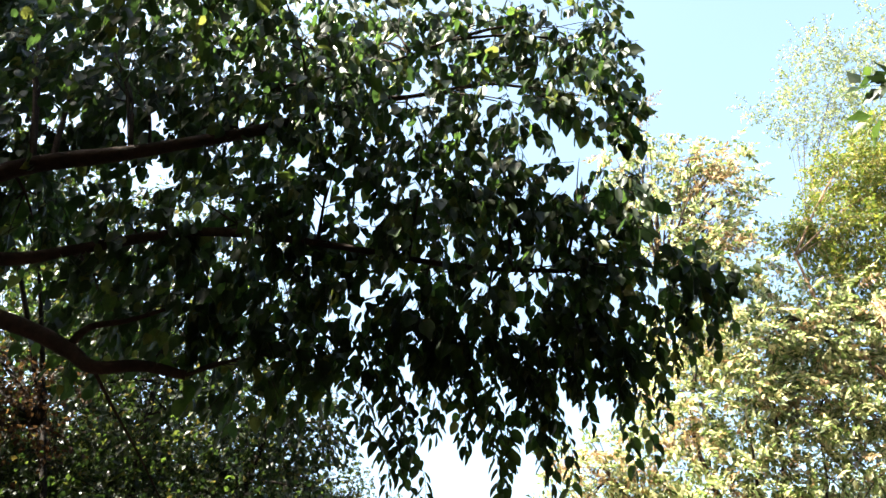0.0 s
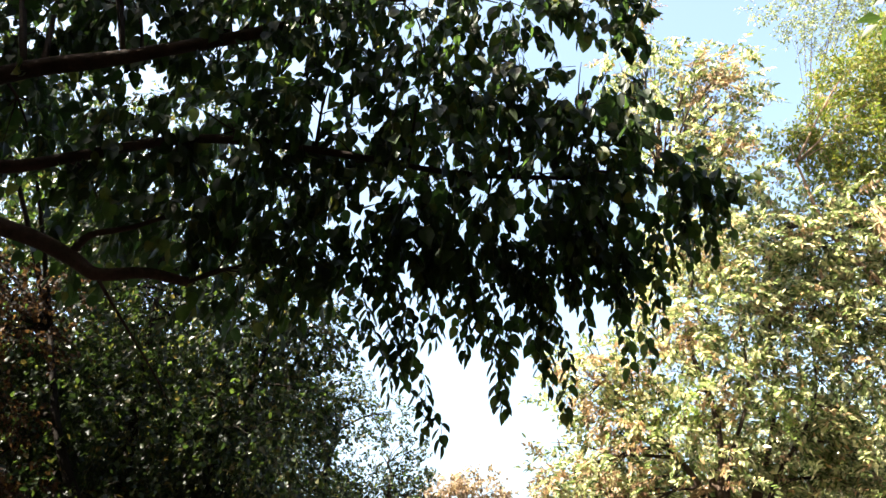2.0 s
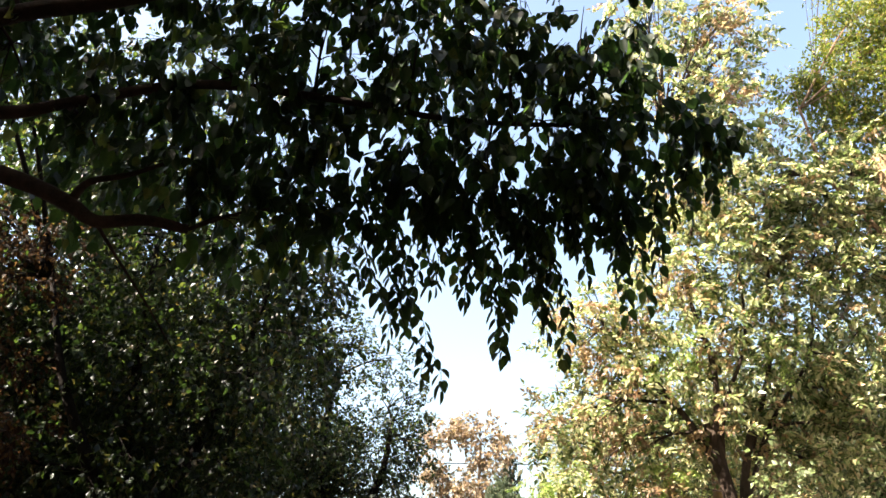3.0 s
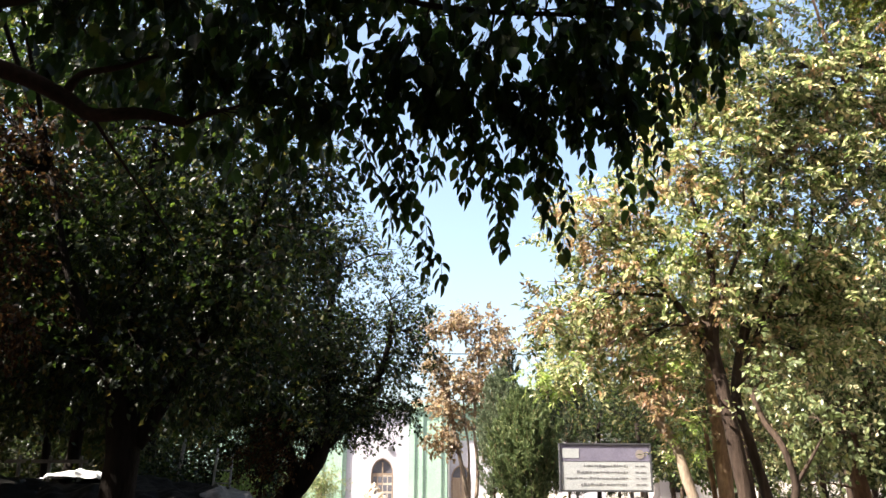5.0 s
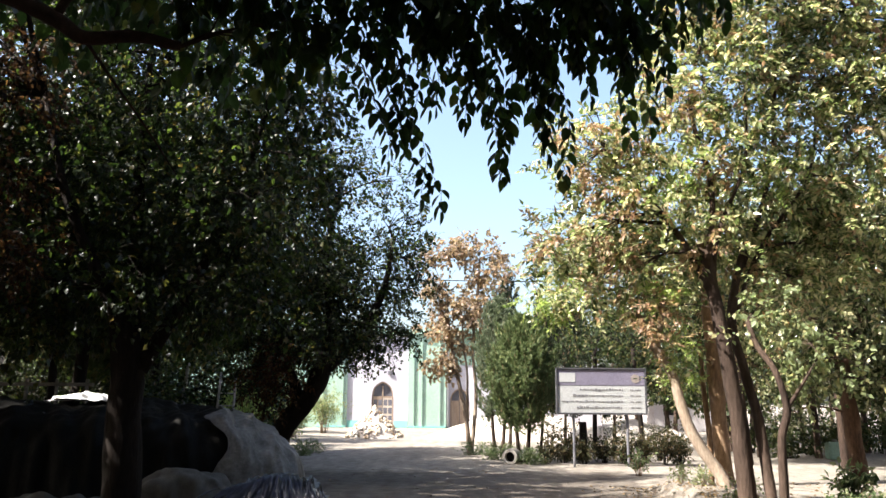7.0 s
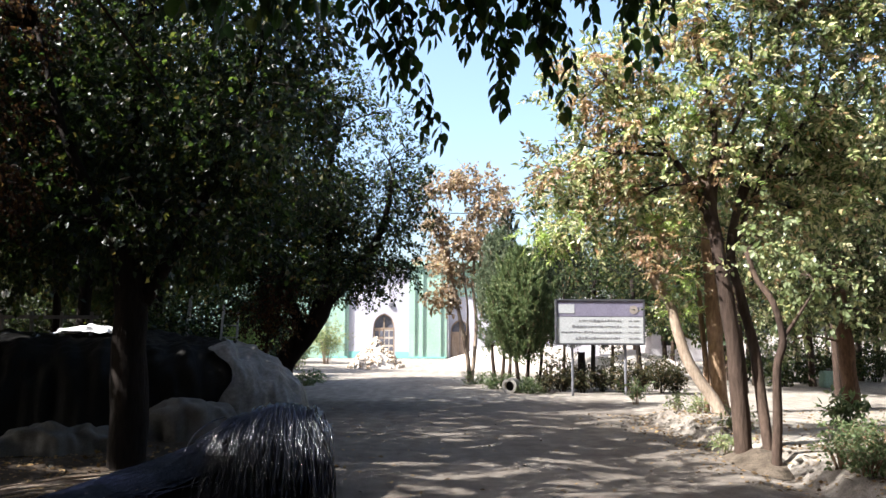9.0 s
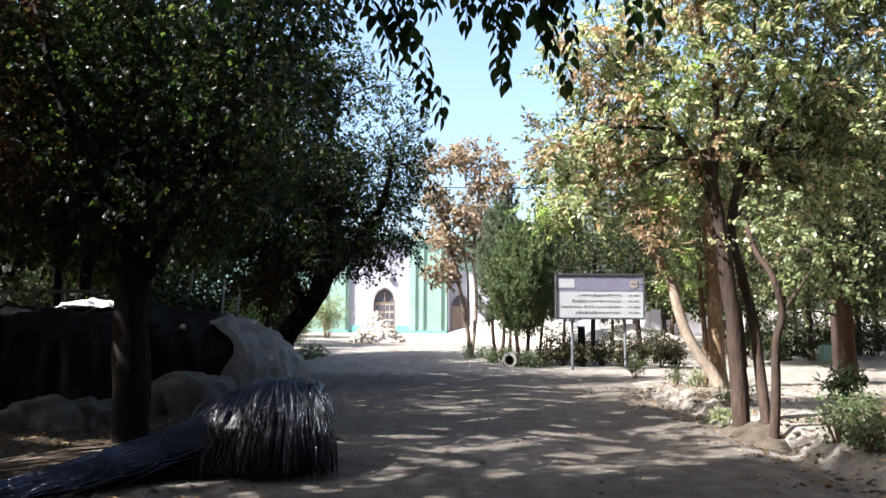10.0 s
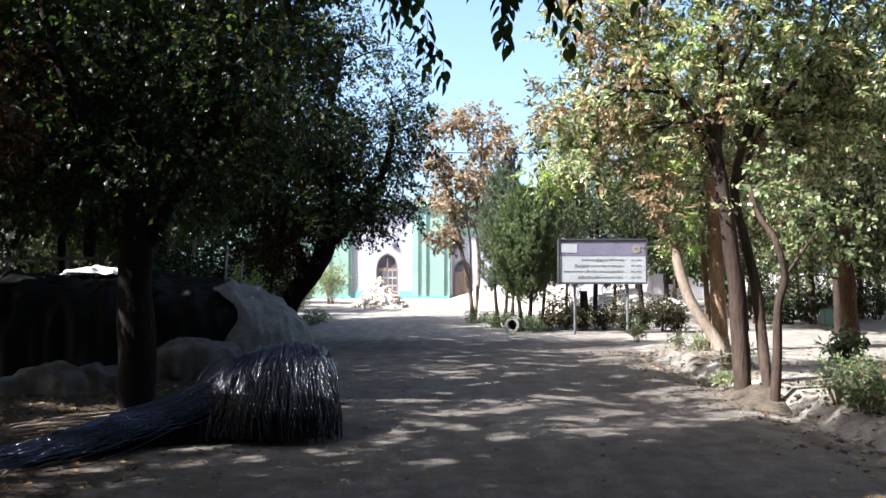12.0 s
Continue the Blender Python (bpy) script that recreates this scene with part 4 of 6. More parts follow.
# ---- the rust-leaved tree and the conifers in the yard ----
def yard_trees():
    limbs = [
        ("trunk", 0.08, 0.05, [(0.96, 26.00, 0.05), (0.89, 26.00, 0.90), (0.71, 26.00, 1.82), (0.52, 26.00, 2.75), (0.30, 26.00, 3.87), (0.20, 26.00, 4.99)]),
        ("limb", 0.07, 0.04, [(1.04, 26.00, 0.05), (1.13, 26.00, 0.90), (1.19, 26.00, 2.01), (1.08, 26.00, 3.31), (1.23, 26.00, 4.99), (1.32, 26.00, 6.30)]),
        ("limb", 0.05, 0.025, [(1.00, 26.00, 0.16), (0.89, 26.00, 1.27), (0.91, 26.00, 2.38), (0.78, 26.00, 3.50), (0.67, 26.00, 4.99)]),
    ]
    clumps = [(0.30, 26.00, 6.21, 0.80), (1.19, 26.00, 6.64, 0.70), (1.70, 26.00, 5.65, 0.80), (0.02, 26.00, 5.18, 0.80), (1.01, 26.00, 4.80, 0.80), (-0.26, 26.00, 4.15, 0.70), (0.58, 26.00, 3.50, 0.80), (0.02, 26.00, 2.75, 0.60), (1.41, 26.00, 4.06, 0.80), (-0.41, 26.00, 5.27, 0.50), (0.95, 26.00, 5.83, 0.80), (1.89, 26.00, 6.40, 0.40), (-0.45, 26.00, 6.40, 0.35), (0.30, 26.00, 2.57, 0.40), (1.60, 26.00, 4.80, 0.50)]

    def fill(pile, c):
        for k in range(6):
            o = RNG.normal(0, 0.45, 3) * c[3]
            sprays(pile, (c[0] + o[0], c[1] + o[1], c[2] + o[2], c[3] * 0.4), int(15 * (c[3] / 0.8) ** 2) + 2, OVAL, 0.12, 8, 0.3, 0.3, 0.005, 0.7)

    tree("autumn_tree", "slender multi-stemmed tree with rust-coloured leaves", (1.00, 26.00, 0.05), limbs, clumps, BARK_PALE, (LEAF_DUSKY, BARK_PALE), fill, thin=0.015, flare=0.03)

    def conifer(name, label, x, y, z0, h, r, count, leaves):
        base = (x, y, rise(x, y))
        ob = thing(name, base, label, "tree", "conifers in the yard")
        for dx in (-0.1, 0.08) if name == "thuja" else (0.04,):
            bm = tube(bmesh.new(), [(x + dx, y, 0), (x + dx * 2, y, z0 + 0.4), (x + dx, y, h * 0.9)], 0.07, 0.02, 7, 4, 0.2)
            under(part("trunk", bm, BARK_ASH, ob), Matrix())
        pile = Pile()
        plumes, each = count // 30, 30
        u = RNG.uniform(0, 1, plumes) ** 0.85
        a = RNG.uniform(0, 6.283, plumes)
        prof = np.clip(np.sin(np.pi * np.clip(u * 0.9 + 0.12, 0, 1)) ** 0.8, 0.05, 1)
        q = r * prof * RNG.uniform(0.15, 1.1, plumes) ** 0.55
        root = np.stack([x + q * np.cos(a), y + q * np.sin(a), z0 + (h - z0) * u * 0.93], 1)
        out = np.stack([np.cos(a) * 0.35, np.sin(a) * 0.35, np.full(plumes, 1.0)], 1) + RNG.normal(0, 0.12, (plumes, 3))
        tall = RNG.uniform(0.3, 0.7, plumes) * (0.6 + 0.4 * prof)
        twigs(pile, root, root + out * tall[:, None], 0.008)
        v = np.tile(np.linspace(0.02, 1, each), plumes)
        axis, high = np.repeat(out, each, 0), np.repeat(tall, each)
        girth = 0.14 * (1.05 - v)
        at = np.repeat(root, each, 0) + axis * (v * high)[:, None] + RNG.normal(0, 1, (len(v), 3)) * girth[:, None] * 0.6
        per = 6
        w = np.repeat(axis, per, 0) * 1.1 + RNG.normal(0, 0.45, (len(v) * per, 3))
        pile.spread(NEEDLE, np.repeat(at, per, 0), turn(w, RNG.uniform(0, 6.3, len(w))), 0.115 * RNG.uniform(0.5, 1.3, len(w)))
        tagged(under(part("crown", pile.mesh("crown"), (leaves, BARK_TAN), ob), Matrix()), kind="stuff")

    conifer("thuja", "dense green thuja with bare lower stems", 2.3, 22.00, 0.8, 3.9, 0.82, 12000, LEAF_THUJA)
    conifer("thuja", "grey-green thuja beside the yard", 1.78, 24.00, 0.9, 4.7, 0.6, 6000, LEAF_CYPRESS)
    conifer("cypress", "tall narrow dark cypress", 2.50, 29.00, 1.0, 6.4, 0.6, 3400, LEAF_PINE)
    conifer("cypress", "dark cypress behind the signboard", 4.62, 30.00, 1.0, 5.3, 1.35, 6000, LEAF_PINE)
    conifer("cypress", "dark cypress behind the signboard", 6.01, 28.00, 1.0, 4.6, 1.1, 5000, LEAF_PINE)
    conifer("cypress", "dark cypress behind the signboard", 4.14, 33.00, 1.0, 6.0, 1.0, 3800, LEAF_PINE)


yard_trees()


# ---- ash trees on the bank ----
def bank_trees():
    limbs = [
        ("trunk", 0.125, 0.08, [(3.89, 10.30, -0.03), (3.86, 10.30, 0.59), (3.81, 10.30, 1.47), (3.71, 10.30, 2.20), (3.64, 10.40, 2.96), (3.55, 10.50, 3.73)]),
        ("limb", 0.06, 0.02, [(3.58, 10.40, 3.09), (3.24, 10.60, 3.89), (2.72, 10.80, 4.67), (2.27, 10.80, 5.26)]),
        ("limb", 0.045, 0.012, [(3.61, 10.40, 2.95), (3.80, 10.60, 3.88), (4.37, 10.90, 5.04), (4.56, 11.20, 6.51)]),
        ("limb", 0.045, 0.012, [(3.56, 10.40, 3.39), (3.72, 10.50, 4.48), (3.55, 10.70, 5.81), (3.86, 10.90, 7.13), (3.63, 11.00, 8.55)]),
    ]
    clumps = [(2.09, 10.80, 4.92, 0.60), (2.92, 10.80, 5.35, 0.70), (2.12, 10.80, 3.93, 0.60), (1.60, 10.80, 3.77, 0.45), (3.01, 10.80, 4.26, 0.85), (3.80, 10.80, 5.10, 0.85), (3.68, 10.80, 3.78, 0.70), (2.64, 10.80, 3.38, 0.55), (3.82, 10.80, 6.24, 0.85), (3.81, 10.80, 7.16, 0.60), (1.91, 10.80, 5.43, 0.30), (2.32, 12.50, 3.39, 0.40)]
    clumps += [(4.64, 11.00, 10.22, 0.60), (3.80, 11.00, 10.60, 0.50), (4.75, 11.00, 8.80, 0.60), (3.76, 11.00, 9.02, 0.60), (5.18, 11.00, 11.21, 0.40), (5.29, 11.00, 10.48, 0.35), (4.86, 11.00, 7.53, 0.75), (4.06, 11.00, 7.52, 0.75), (3.52, 11.00, 11.55, 0.35), (3.45, 11.00, 6.47, 0.75), (2.38, 11.00, 5.26, 0.60)]
    clumps += [(4.39, 10.80, 10.83, 0.40), (3.81, 10.80, 9.70, 0.45), (4.49, 10.80, 9.46, 0.45), (5.04, 10.80, 9.59, 0.35), (3.74, 10.80, 11.23, 0.30), (4.23, 10.80, 8.78, 0.40), (3.18, 10.80, 10.06, 0.40), (5.01, 10.80, 8.56, 0.35), (3.10, 10.80, 10.96, 0.30)]
    clumps += [c + (2,) for c in [(1.89, 10.40, 5.25, 0.24), (1.90, 10.40, 4.81, 0.20), (2.16, 10.40, 3.90, 0.28), (1.41, 10.40, 3.64, 0.18), (2.85, 10.40, 2.76, 0.20), (3.70, 10.40, 4.74, 0.28), (2.32, 10.40, 4.41, 0.22), (2.39, 10.40, 3.55, 0.22), (3.29, 10.40, 5.72, 0.25), (2.71, 10.40, 5.14, 0.20), (3.49, 10.40, 3.56, 0.20)]]
    clumps += [c + (2,) for c in [(4.66, 10.60, 10.66, 0.30), (4.66, 10.60, 10.16, 0.25), (3.60, 10.60, 12.02, 0.20), (4.69, 10.60, 9.09, 0.25), (3.38, 10.60, 7.21, 0.25)]]
    clumps += [c + (3,) for c in [(4.55, 10.40, 4.69, 0.22), (3.36, 10.40, 4.82, 0.22), (2.92, 10.40, 4.49, 0.20), (3.01, 10.40, 3.10, 0.18)]]

    def fill(pile, c):
        n = int(130 * (c[3] / 0.85) ** 2.2) + 6
        if len(c) > 4:
            pinnate(pile, c, int(n * 1.4), 0.085, 6, 0.28, 0.8, mat=c[4])
            return
        red = 0.08
        pinnate(pile, c, max(1, int(n * 0.8 * (1 - red))), 0.118, 7, 0.4, 0.6)
        pinnate(pile, c, max(1, int(n * red)), 0.1, 7, 0.34, 0.7, mat=2)

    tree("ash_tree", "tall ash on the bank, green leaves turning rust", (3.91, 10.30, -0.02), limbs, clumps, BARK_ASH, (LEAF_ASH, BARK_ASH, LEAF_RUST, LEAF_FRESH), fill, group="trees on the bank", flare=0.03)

    limbs = [
        ("trunk", 0.078, 0.055, [(4.14, 10.10, -0.02), (4.14, 10.30, 0.74), (4.10, 10.40, 1.47), (4.02, 10.50, 1.99), (3.92, 10.60, 2.75), (4.24, 10.80, 3.79)]),
        ("limb", 0.04, 0.012, [(3.93, 10.60, 2.68), (4.53, 10.90, 3.79), (5.41, 11.20, 4.91), (5.72, 11.40, 6.24)]),
        ("limb", 0.04, 0.012, [(4.20, 10.80, 3.47), (4.86, 11.20, 5.00), (5.07, 11.30, 6.42), (5.44, 11.40, 7.95)]),
    ]
    clumps = [(4.86, 11.20, 5.95, 0.85), (4.72, 11.20, 4.62, 0.85), (4.60, 11.20, 3.54, 0.70), (5.79, 11.20, 6.51, 0.85), (5.62, 11.20, 5.24, 0.85), (5.39, 11.20, 4.04, 0.85), (6.49, 11.20, 5.96, 0.85), (6.30, 11.20, 4.63, 0.85), (6.14, 11.20, 3.55, 0.70), (5.10, 11.20, 7.37, 0.85), (6.13, 11.20, 7.77, 0.85), (6.87, 11.20, 7.38, 0.85), (5.29, 11.20, 3.22, 0.50), (5.00, 11.20, 4.20, 0.60), (5.90, 11.20, 4.21, 0.60)]
    clumps += [(5.94, 11.40, 8.07, 0.80), (6.85, 11.40, 7.96, 0.80), (5.61, 11.40, 6.75, 0.80), (6.50, 11.40, 6.76, 0.80), (7.86, 11.40, 7.66, 0.80), (7.33, 11.40, 6.12, 0.80), (4.85, 11.40, 6.47, 0.60)]
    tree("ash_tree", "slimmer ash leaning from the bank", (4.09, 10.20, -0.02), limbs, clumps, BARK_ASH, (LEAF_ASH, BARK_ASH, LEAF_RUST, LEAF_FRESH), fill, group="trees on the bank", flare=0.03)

    limbs = [("trunk", 0.062, 0.03, [(3.97, 9.50, -0.04), (4.00, 9.50, 0.66), (4.02, 9.50, 1.20), (4.10, 9.50, 1.54), (4.02, 9.55, 1.97), (3.88, 9.70, 2.29), (3.82, 9.80, 2.62)]),
             ("limb", 0.025, 0.01, [(4.10, 9.50, 1.54), (4.35, 9.50, 1.89), (4.58, 9.60, 2.17)])]
    clumps = [(4.53, 9.80, 2.39, 0.40), (4.45, 9.80, 1.89, 0.30), (4.88, 9.80, 2.03, 0.35), (3.83, 9.80, 2.67, 0.30), (4.12, 9.80, 2.88, 0.35)]

    def fill_broad(pile, c):
        sprays(pile, c, int(30 * (c[3] / 0.4) ** 2.2) + 6, BROAD, 0.09, 8, 0.3, 0.4, 0.003, 0.5)

    tree("sapling", "thin bent sapling with pale broad leaves", (3.97, 9.50, -0.04), limbs, clumps, BARK_ASH, (LEAF_PALE, BARK_ASH), fill_broad, group="trees on the bank", thin=0.012, flare=0.02)

    limbs = [("trunk", 0.12, 0.07, [(4.99, 14.00, 0.03), (4.80, 14.10, 0.47), (4.47, 14.20, 1.01), (4.28, 14.30, 1.62), (4.18, 14.40, 2.14), (3.95, 14.50, 2.55), (3.80, 14.50, 2.76)]),
             ("limb", 0.06, 0.02, [(3.95, 14.50, 2.55), (3.62, 14.60, 3.29), (3.14, 14.80, 4.06), (2.87, 15.00, 4.85)]),
             ("limb", 0.06, 0.02, [(3.95, 14.50, 2.55), (4.09, 14.40, 3.48), (3.99, 14.40, 4.52), (3.79, 14.40, 5.56)])]
    clumps = [(2.37, 14.60, 3.61, 0.60), (2.89, 14.60, 3.92, 0.70), (3.20, 14.60, 3.55, 0.40), (3.72, 14.60, 3.5, 0.45), (2.05, 14.60, 3.4, 0.32), (2.90, 14.60, 4.77, 0.70), (3.52, 14.60, 4.56, 0.70), (4.15, 14.60, 3.92, 0.70), (2.37, 14.60, 4.45, 0.50), (3.95, 14.60, 5.19, 0.70), (4.24, 14.60, 2.04, 0.22), (4.35, 14.60, 2.67, 0.45), (1.95, 14.60, 4.14, 0.30)]

    clumps += [c + (3,) for c in [(2.07, 14.40, 3.32, 0.30), (1.71, 14.40, 3.48, 0.20), (2.4, 14.40, 3.75, 0.22), (3.67, 14.40, 3.6, 0.25), (4.29, 14.40, 2.55, 0.20), (4.38, 14.40, 1.93, 0.18)]]
    clumps += [c + (2,) for c in [(3.72, 14.20, 3.15, 0.25), (4.10, 14.20, 2.64, 0.18), (2.91, 14.20, 4.07, 0.30), (3.32, 14.20, 4.17, 0.25)]]

    def fill_far(pile, c):
        n = int(90 * (c[3] / 0.7) ** 2.2) + 6
        if len(c) > 4:
            pinnate(pile, c, int(n * 1.5), 0.09, 7, 0.34, 0.6, mat=c[4])
            return
        red = 0.08
        pinnate(pile, c, max(1, int(n * (1 - red))), 0.105, 6, 0.34, 0.5)
        pinnate(pile, c, max(1, int(n * red)), 0.105, 6, 0.34, 0.7, mat=2)

    tree("ash_tree", "pale-stemmed ash bending over the lane, yellowing leaves", (4.99, 14.00, 0.03), limbs, clumps, BARK_PALE, (LEAF_ASH, BARK_PALE, LEAF_RUST, LEAF_FRESH), fill_far, group="trees on the bank")

    limbs = [("trunk", 0.17, 0.1, [(5.13, 14.60, 0.00), (5.08, 14.60, 0.79), (5.05, 14.60, 1.62), (5.03, 14.70, 2.67), (5.03, 14.80, 3.74), (5.13, 15.00, 4.85)]),
             ("trunk", 0.06, 0.04, [(4.93, 14.80, 0.15), (4.94, 14.80, 0.99), (4.87, 14.80, 1.94), (4.90, 15.00, 2.91)])]
    clumps = [(4.91, 15.00, 4.64, 0.80), (5.55, 15.00, 4.20, 0.80), (4.69, 15.00, 3.56, 0.60), (5.57, 15.00, 5.40, 0.80), (4.82, 15.00, 5.83, 0.80), (6.08, 15.00, 3.23, 0.70), (6.42, 15.00, 4.31, 0.80), (4.89, 15.00, 2.27, 0.40), (5.96, 15.00, 2.27, 0.50)]
    tree("ash_tree", "orange-brown barked ash behind the bank", (5.13, 14.60, 0.00), limbs, clumps, BARK_TAN, (LEAF_ASH, BARK_TAN, LEAF_RUST, LEAF_FRESH), fill_far, group="trees on the bank")

    limbs = [("trunk", 0.19, 0.12, [(8.50, 16.50, 0.00), (8.46, 16.50, 0.80), (8.40, 16.50, 1.74), (8.33, 16.50, 2.80), (8.47, 16.50, 4.23)]),
             ("limb", 0.08, 0.03, [(8.36, 16.50, 2.57), (7.71, 16.40, 3.39), (7.48, 16.40, 4.33)]),
             ("limb", 0.08, 0.03, [(8.36, 16.50, 2.80), (9.11, 16.60, 3.77), (9.73, 16.60, 4.96)])]
    clumps = [(7.66, 16.30, 3.26, 1.00), (8.82, 16.30, 3.26, 1.00), (8.38, 16.30, 4.43, 1.00), (7.44, 16.30, 4.67, 1.00), (9.08, 16.30, 4.90, 1.00), (8.16, 16.30, 5.73, 1.00), (9.27, 16.30, 2.09, 0.70), (7.29, 16.30, 2.21, 0.60), (8.69, 16.30, 2.09, 0.60), (10.00, 16.30, 3.49, 1.00), (10.03, 16.30, 5.14, 1.00), (9.11, 16.30, 6.20, 1.00), (7.46, 16.30, 6.08, 1.00), (6.93, 16.30, 1.39, 0.35)]

    def fill_thick(pile, c):
        sprays(pile, c, int(280 * (c[3] / 1.0) ** 2.2) + 6, BROAD, 0.12, 8, 0.35, 0.4, 0.004, 0.5)

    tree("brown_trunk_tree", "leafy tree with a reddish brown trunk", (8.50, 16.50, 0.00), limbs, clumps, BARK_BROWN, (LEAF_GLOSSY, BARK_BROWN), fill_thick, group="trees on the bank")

    limbs = [("trunk", 0.2, 0.12, [(7.4, 10.0, 0.1), (7.2, 10.2, 3.0), (7.0, 10.6, 6.0), (6.9, 10.8, 8.0)]),
             ("limb", 0.05, 0.02, [(7.0, 10.6, 6.0), (6.2, 11.0, 7.6), (5.9, 11.0, 9.0)])]
    clumps = [(7.57, 11.50, 11.04, 0.75), (8.41, 11.50, 12.03, 0.60), (6.74, 11.50, 9.86, 0.55), (7.61, 11.50, 9.74, 0.70), (8.80, 11.50, 10.91, 0.90), (6.74, 11.50, 8.79, 0.50), (8.18, 11.50, 9.03, 0.80), (6.10, 11.50, 9.73, 0.30)]

    def fill_yellow(pile, c):
        sprays(pile, c, int(460 * (c[3] / 0.7) ** 2.2) + 6, LANCE, 0.085, 10, 0.3, 0.3, 0.003, 0.4)

    tree("yellow_tree", "yellow-green tree glowing in the sun", (7.4, 10.0, 0.1), limbs, clumps, BARK_TAN, (LEAF_YELLOW, BARK_TAN), fill_yellow, group="trees on the bank", thin=0.01)

    limbs = [("trunk", 0.18, 0.1, [(9.4, 14.0, 0.1), (9.0, 14.0, 5.0), (8.6, 14.0, 9.0), (8.0, 14.0, 12.0)])]
    clumps = [(9.57, 14.00, 17.42, 0.55), (8.82, 14.00, 16.18, 0.40), (8.31, 14.00, 15.20, 0.50), (10.27, 14.00, 16.79, 0.60), (10.10, 14.00, 15.22, 0.60), (11.33, 14.00, 17.43, 0.60), (8.72, 14.00, 14.65, 0.45), (9.65, 14.00, 15.59, 0.50), (7.52, 14.00, 15.39, 0.16), (11.44, 14.00, 18.76, 0.30), (12.01, 14.00, 16.00, 0.90)]

    def fill_wisp(pile, c):
        sprays(pile, c, int(90 * (c[3] / 0.6) ** 2.2) + 5, LANCE, 0.09, 12, 0.45, 0.1, 0.004, 0.2)

    tree("wispy_tree", "tall tree with thin pale sunlit foliage", (9.4, 14.0, 0.1), limbs, clumps, BARK_ASH, (LEAF_PALE, BARK_ASH), fill_wisp, group="trees on the bank", thin=0.004)


bank_trees()


# ---- woods farther off ----
def far_woods():
    def make(x, y, h, r, lean, bark, share, size):
        limbs = [("trunk", 0.14, 0.06, [(x, y, 0), (x + lean * 0.3, y, h * 0.3), (x + lean, y, h * 0.75)])]
        clumps = []
        for k in range(9):
            a, q = RNG.uniform(0, 6.3), r * RNG.uniform(0.1, 0.9)
            clumps.append((x + lean + q * math.cos(a), y + q * math.sin(a), h * (0.46 + 0.52 * k / 8), r * RNG.uniform(0.4, 0.62)))
        def fill(pile, c):
            sprays(pile, c, int(share * c[3] ** 2) + 10, BROAD, size, 7, 0.45, 0.3, 0.008, 0.4)
        tree("orchard_tree", "dark orchard tree; the near ones are added out of view", (x, y, 0), limbs, clumps, bark, (LEAF_FAR, bark), fill, sides=7, group="orchard behind the bank", thin=0.03)

    spots = random.Random(4)
    for x, y in ((8.5, 22), (11.5, 24), (10, 28), (14, 27), (13, 33), (17, 30), (8.5, 35), (12, 40), (17, 38), (21, 34), (22, 44), (16, 47), (27, 42), (20, 26), (18, 21), (6.0, 44), (12.5, 52), (9.6, 20), (12.5, 19.5), (10.2, 25), (15.5, 23.5), (9.4, 32), (19, 29), (24, 31), (14.5, 36), (11, 46), (18, 52), (25, 50)):
        make(x + spots.uniform(-0.5, 0.5), y + spots.uniform(-0.5, 0.5), spots.uniform(4.6, 7), spots.uniform(1.8, 2.6), spots.uniform(-0.4, 0.4), BARK_ASH, 60, 0.21)
    # Left-hand trees; those beside and behind the camera are unseen, added to block sky.
    for x, y in ((-12, 20), (-9.5, 24), (-14, 26), (-11, 31), (-16, 33), (-20, 28), (-13, 40), (-19, 42), (-24, 38), (-11, 15), (-15, 18), (-10.5, 8), (-13, 4), (-8.5, -2), (-12, -6), (-4, -7), (3, -8), (8, -5), (9, 2), (-8.2, 17.5), (-8, 21)):
        make(x + spots.uniform(-0.5, 0.5), y + spots.uniform(-0.5, 0.5), spots.uniform(6, 8.5), spots.uniform(2.0, 2.8), spots.uniform(-0.4, 0.4), BARK_DARK, 28, 0.38)


far_woods()


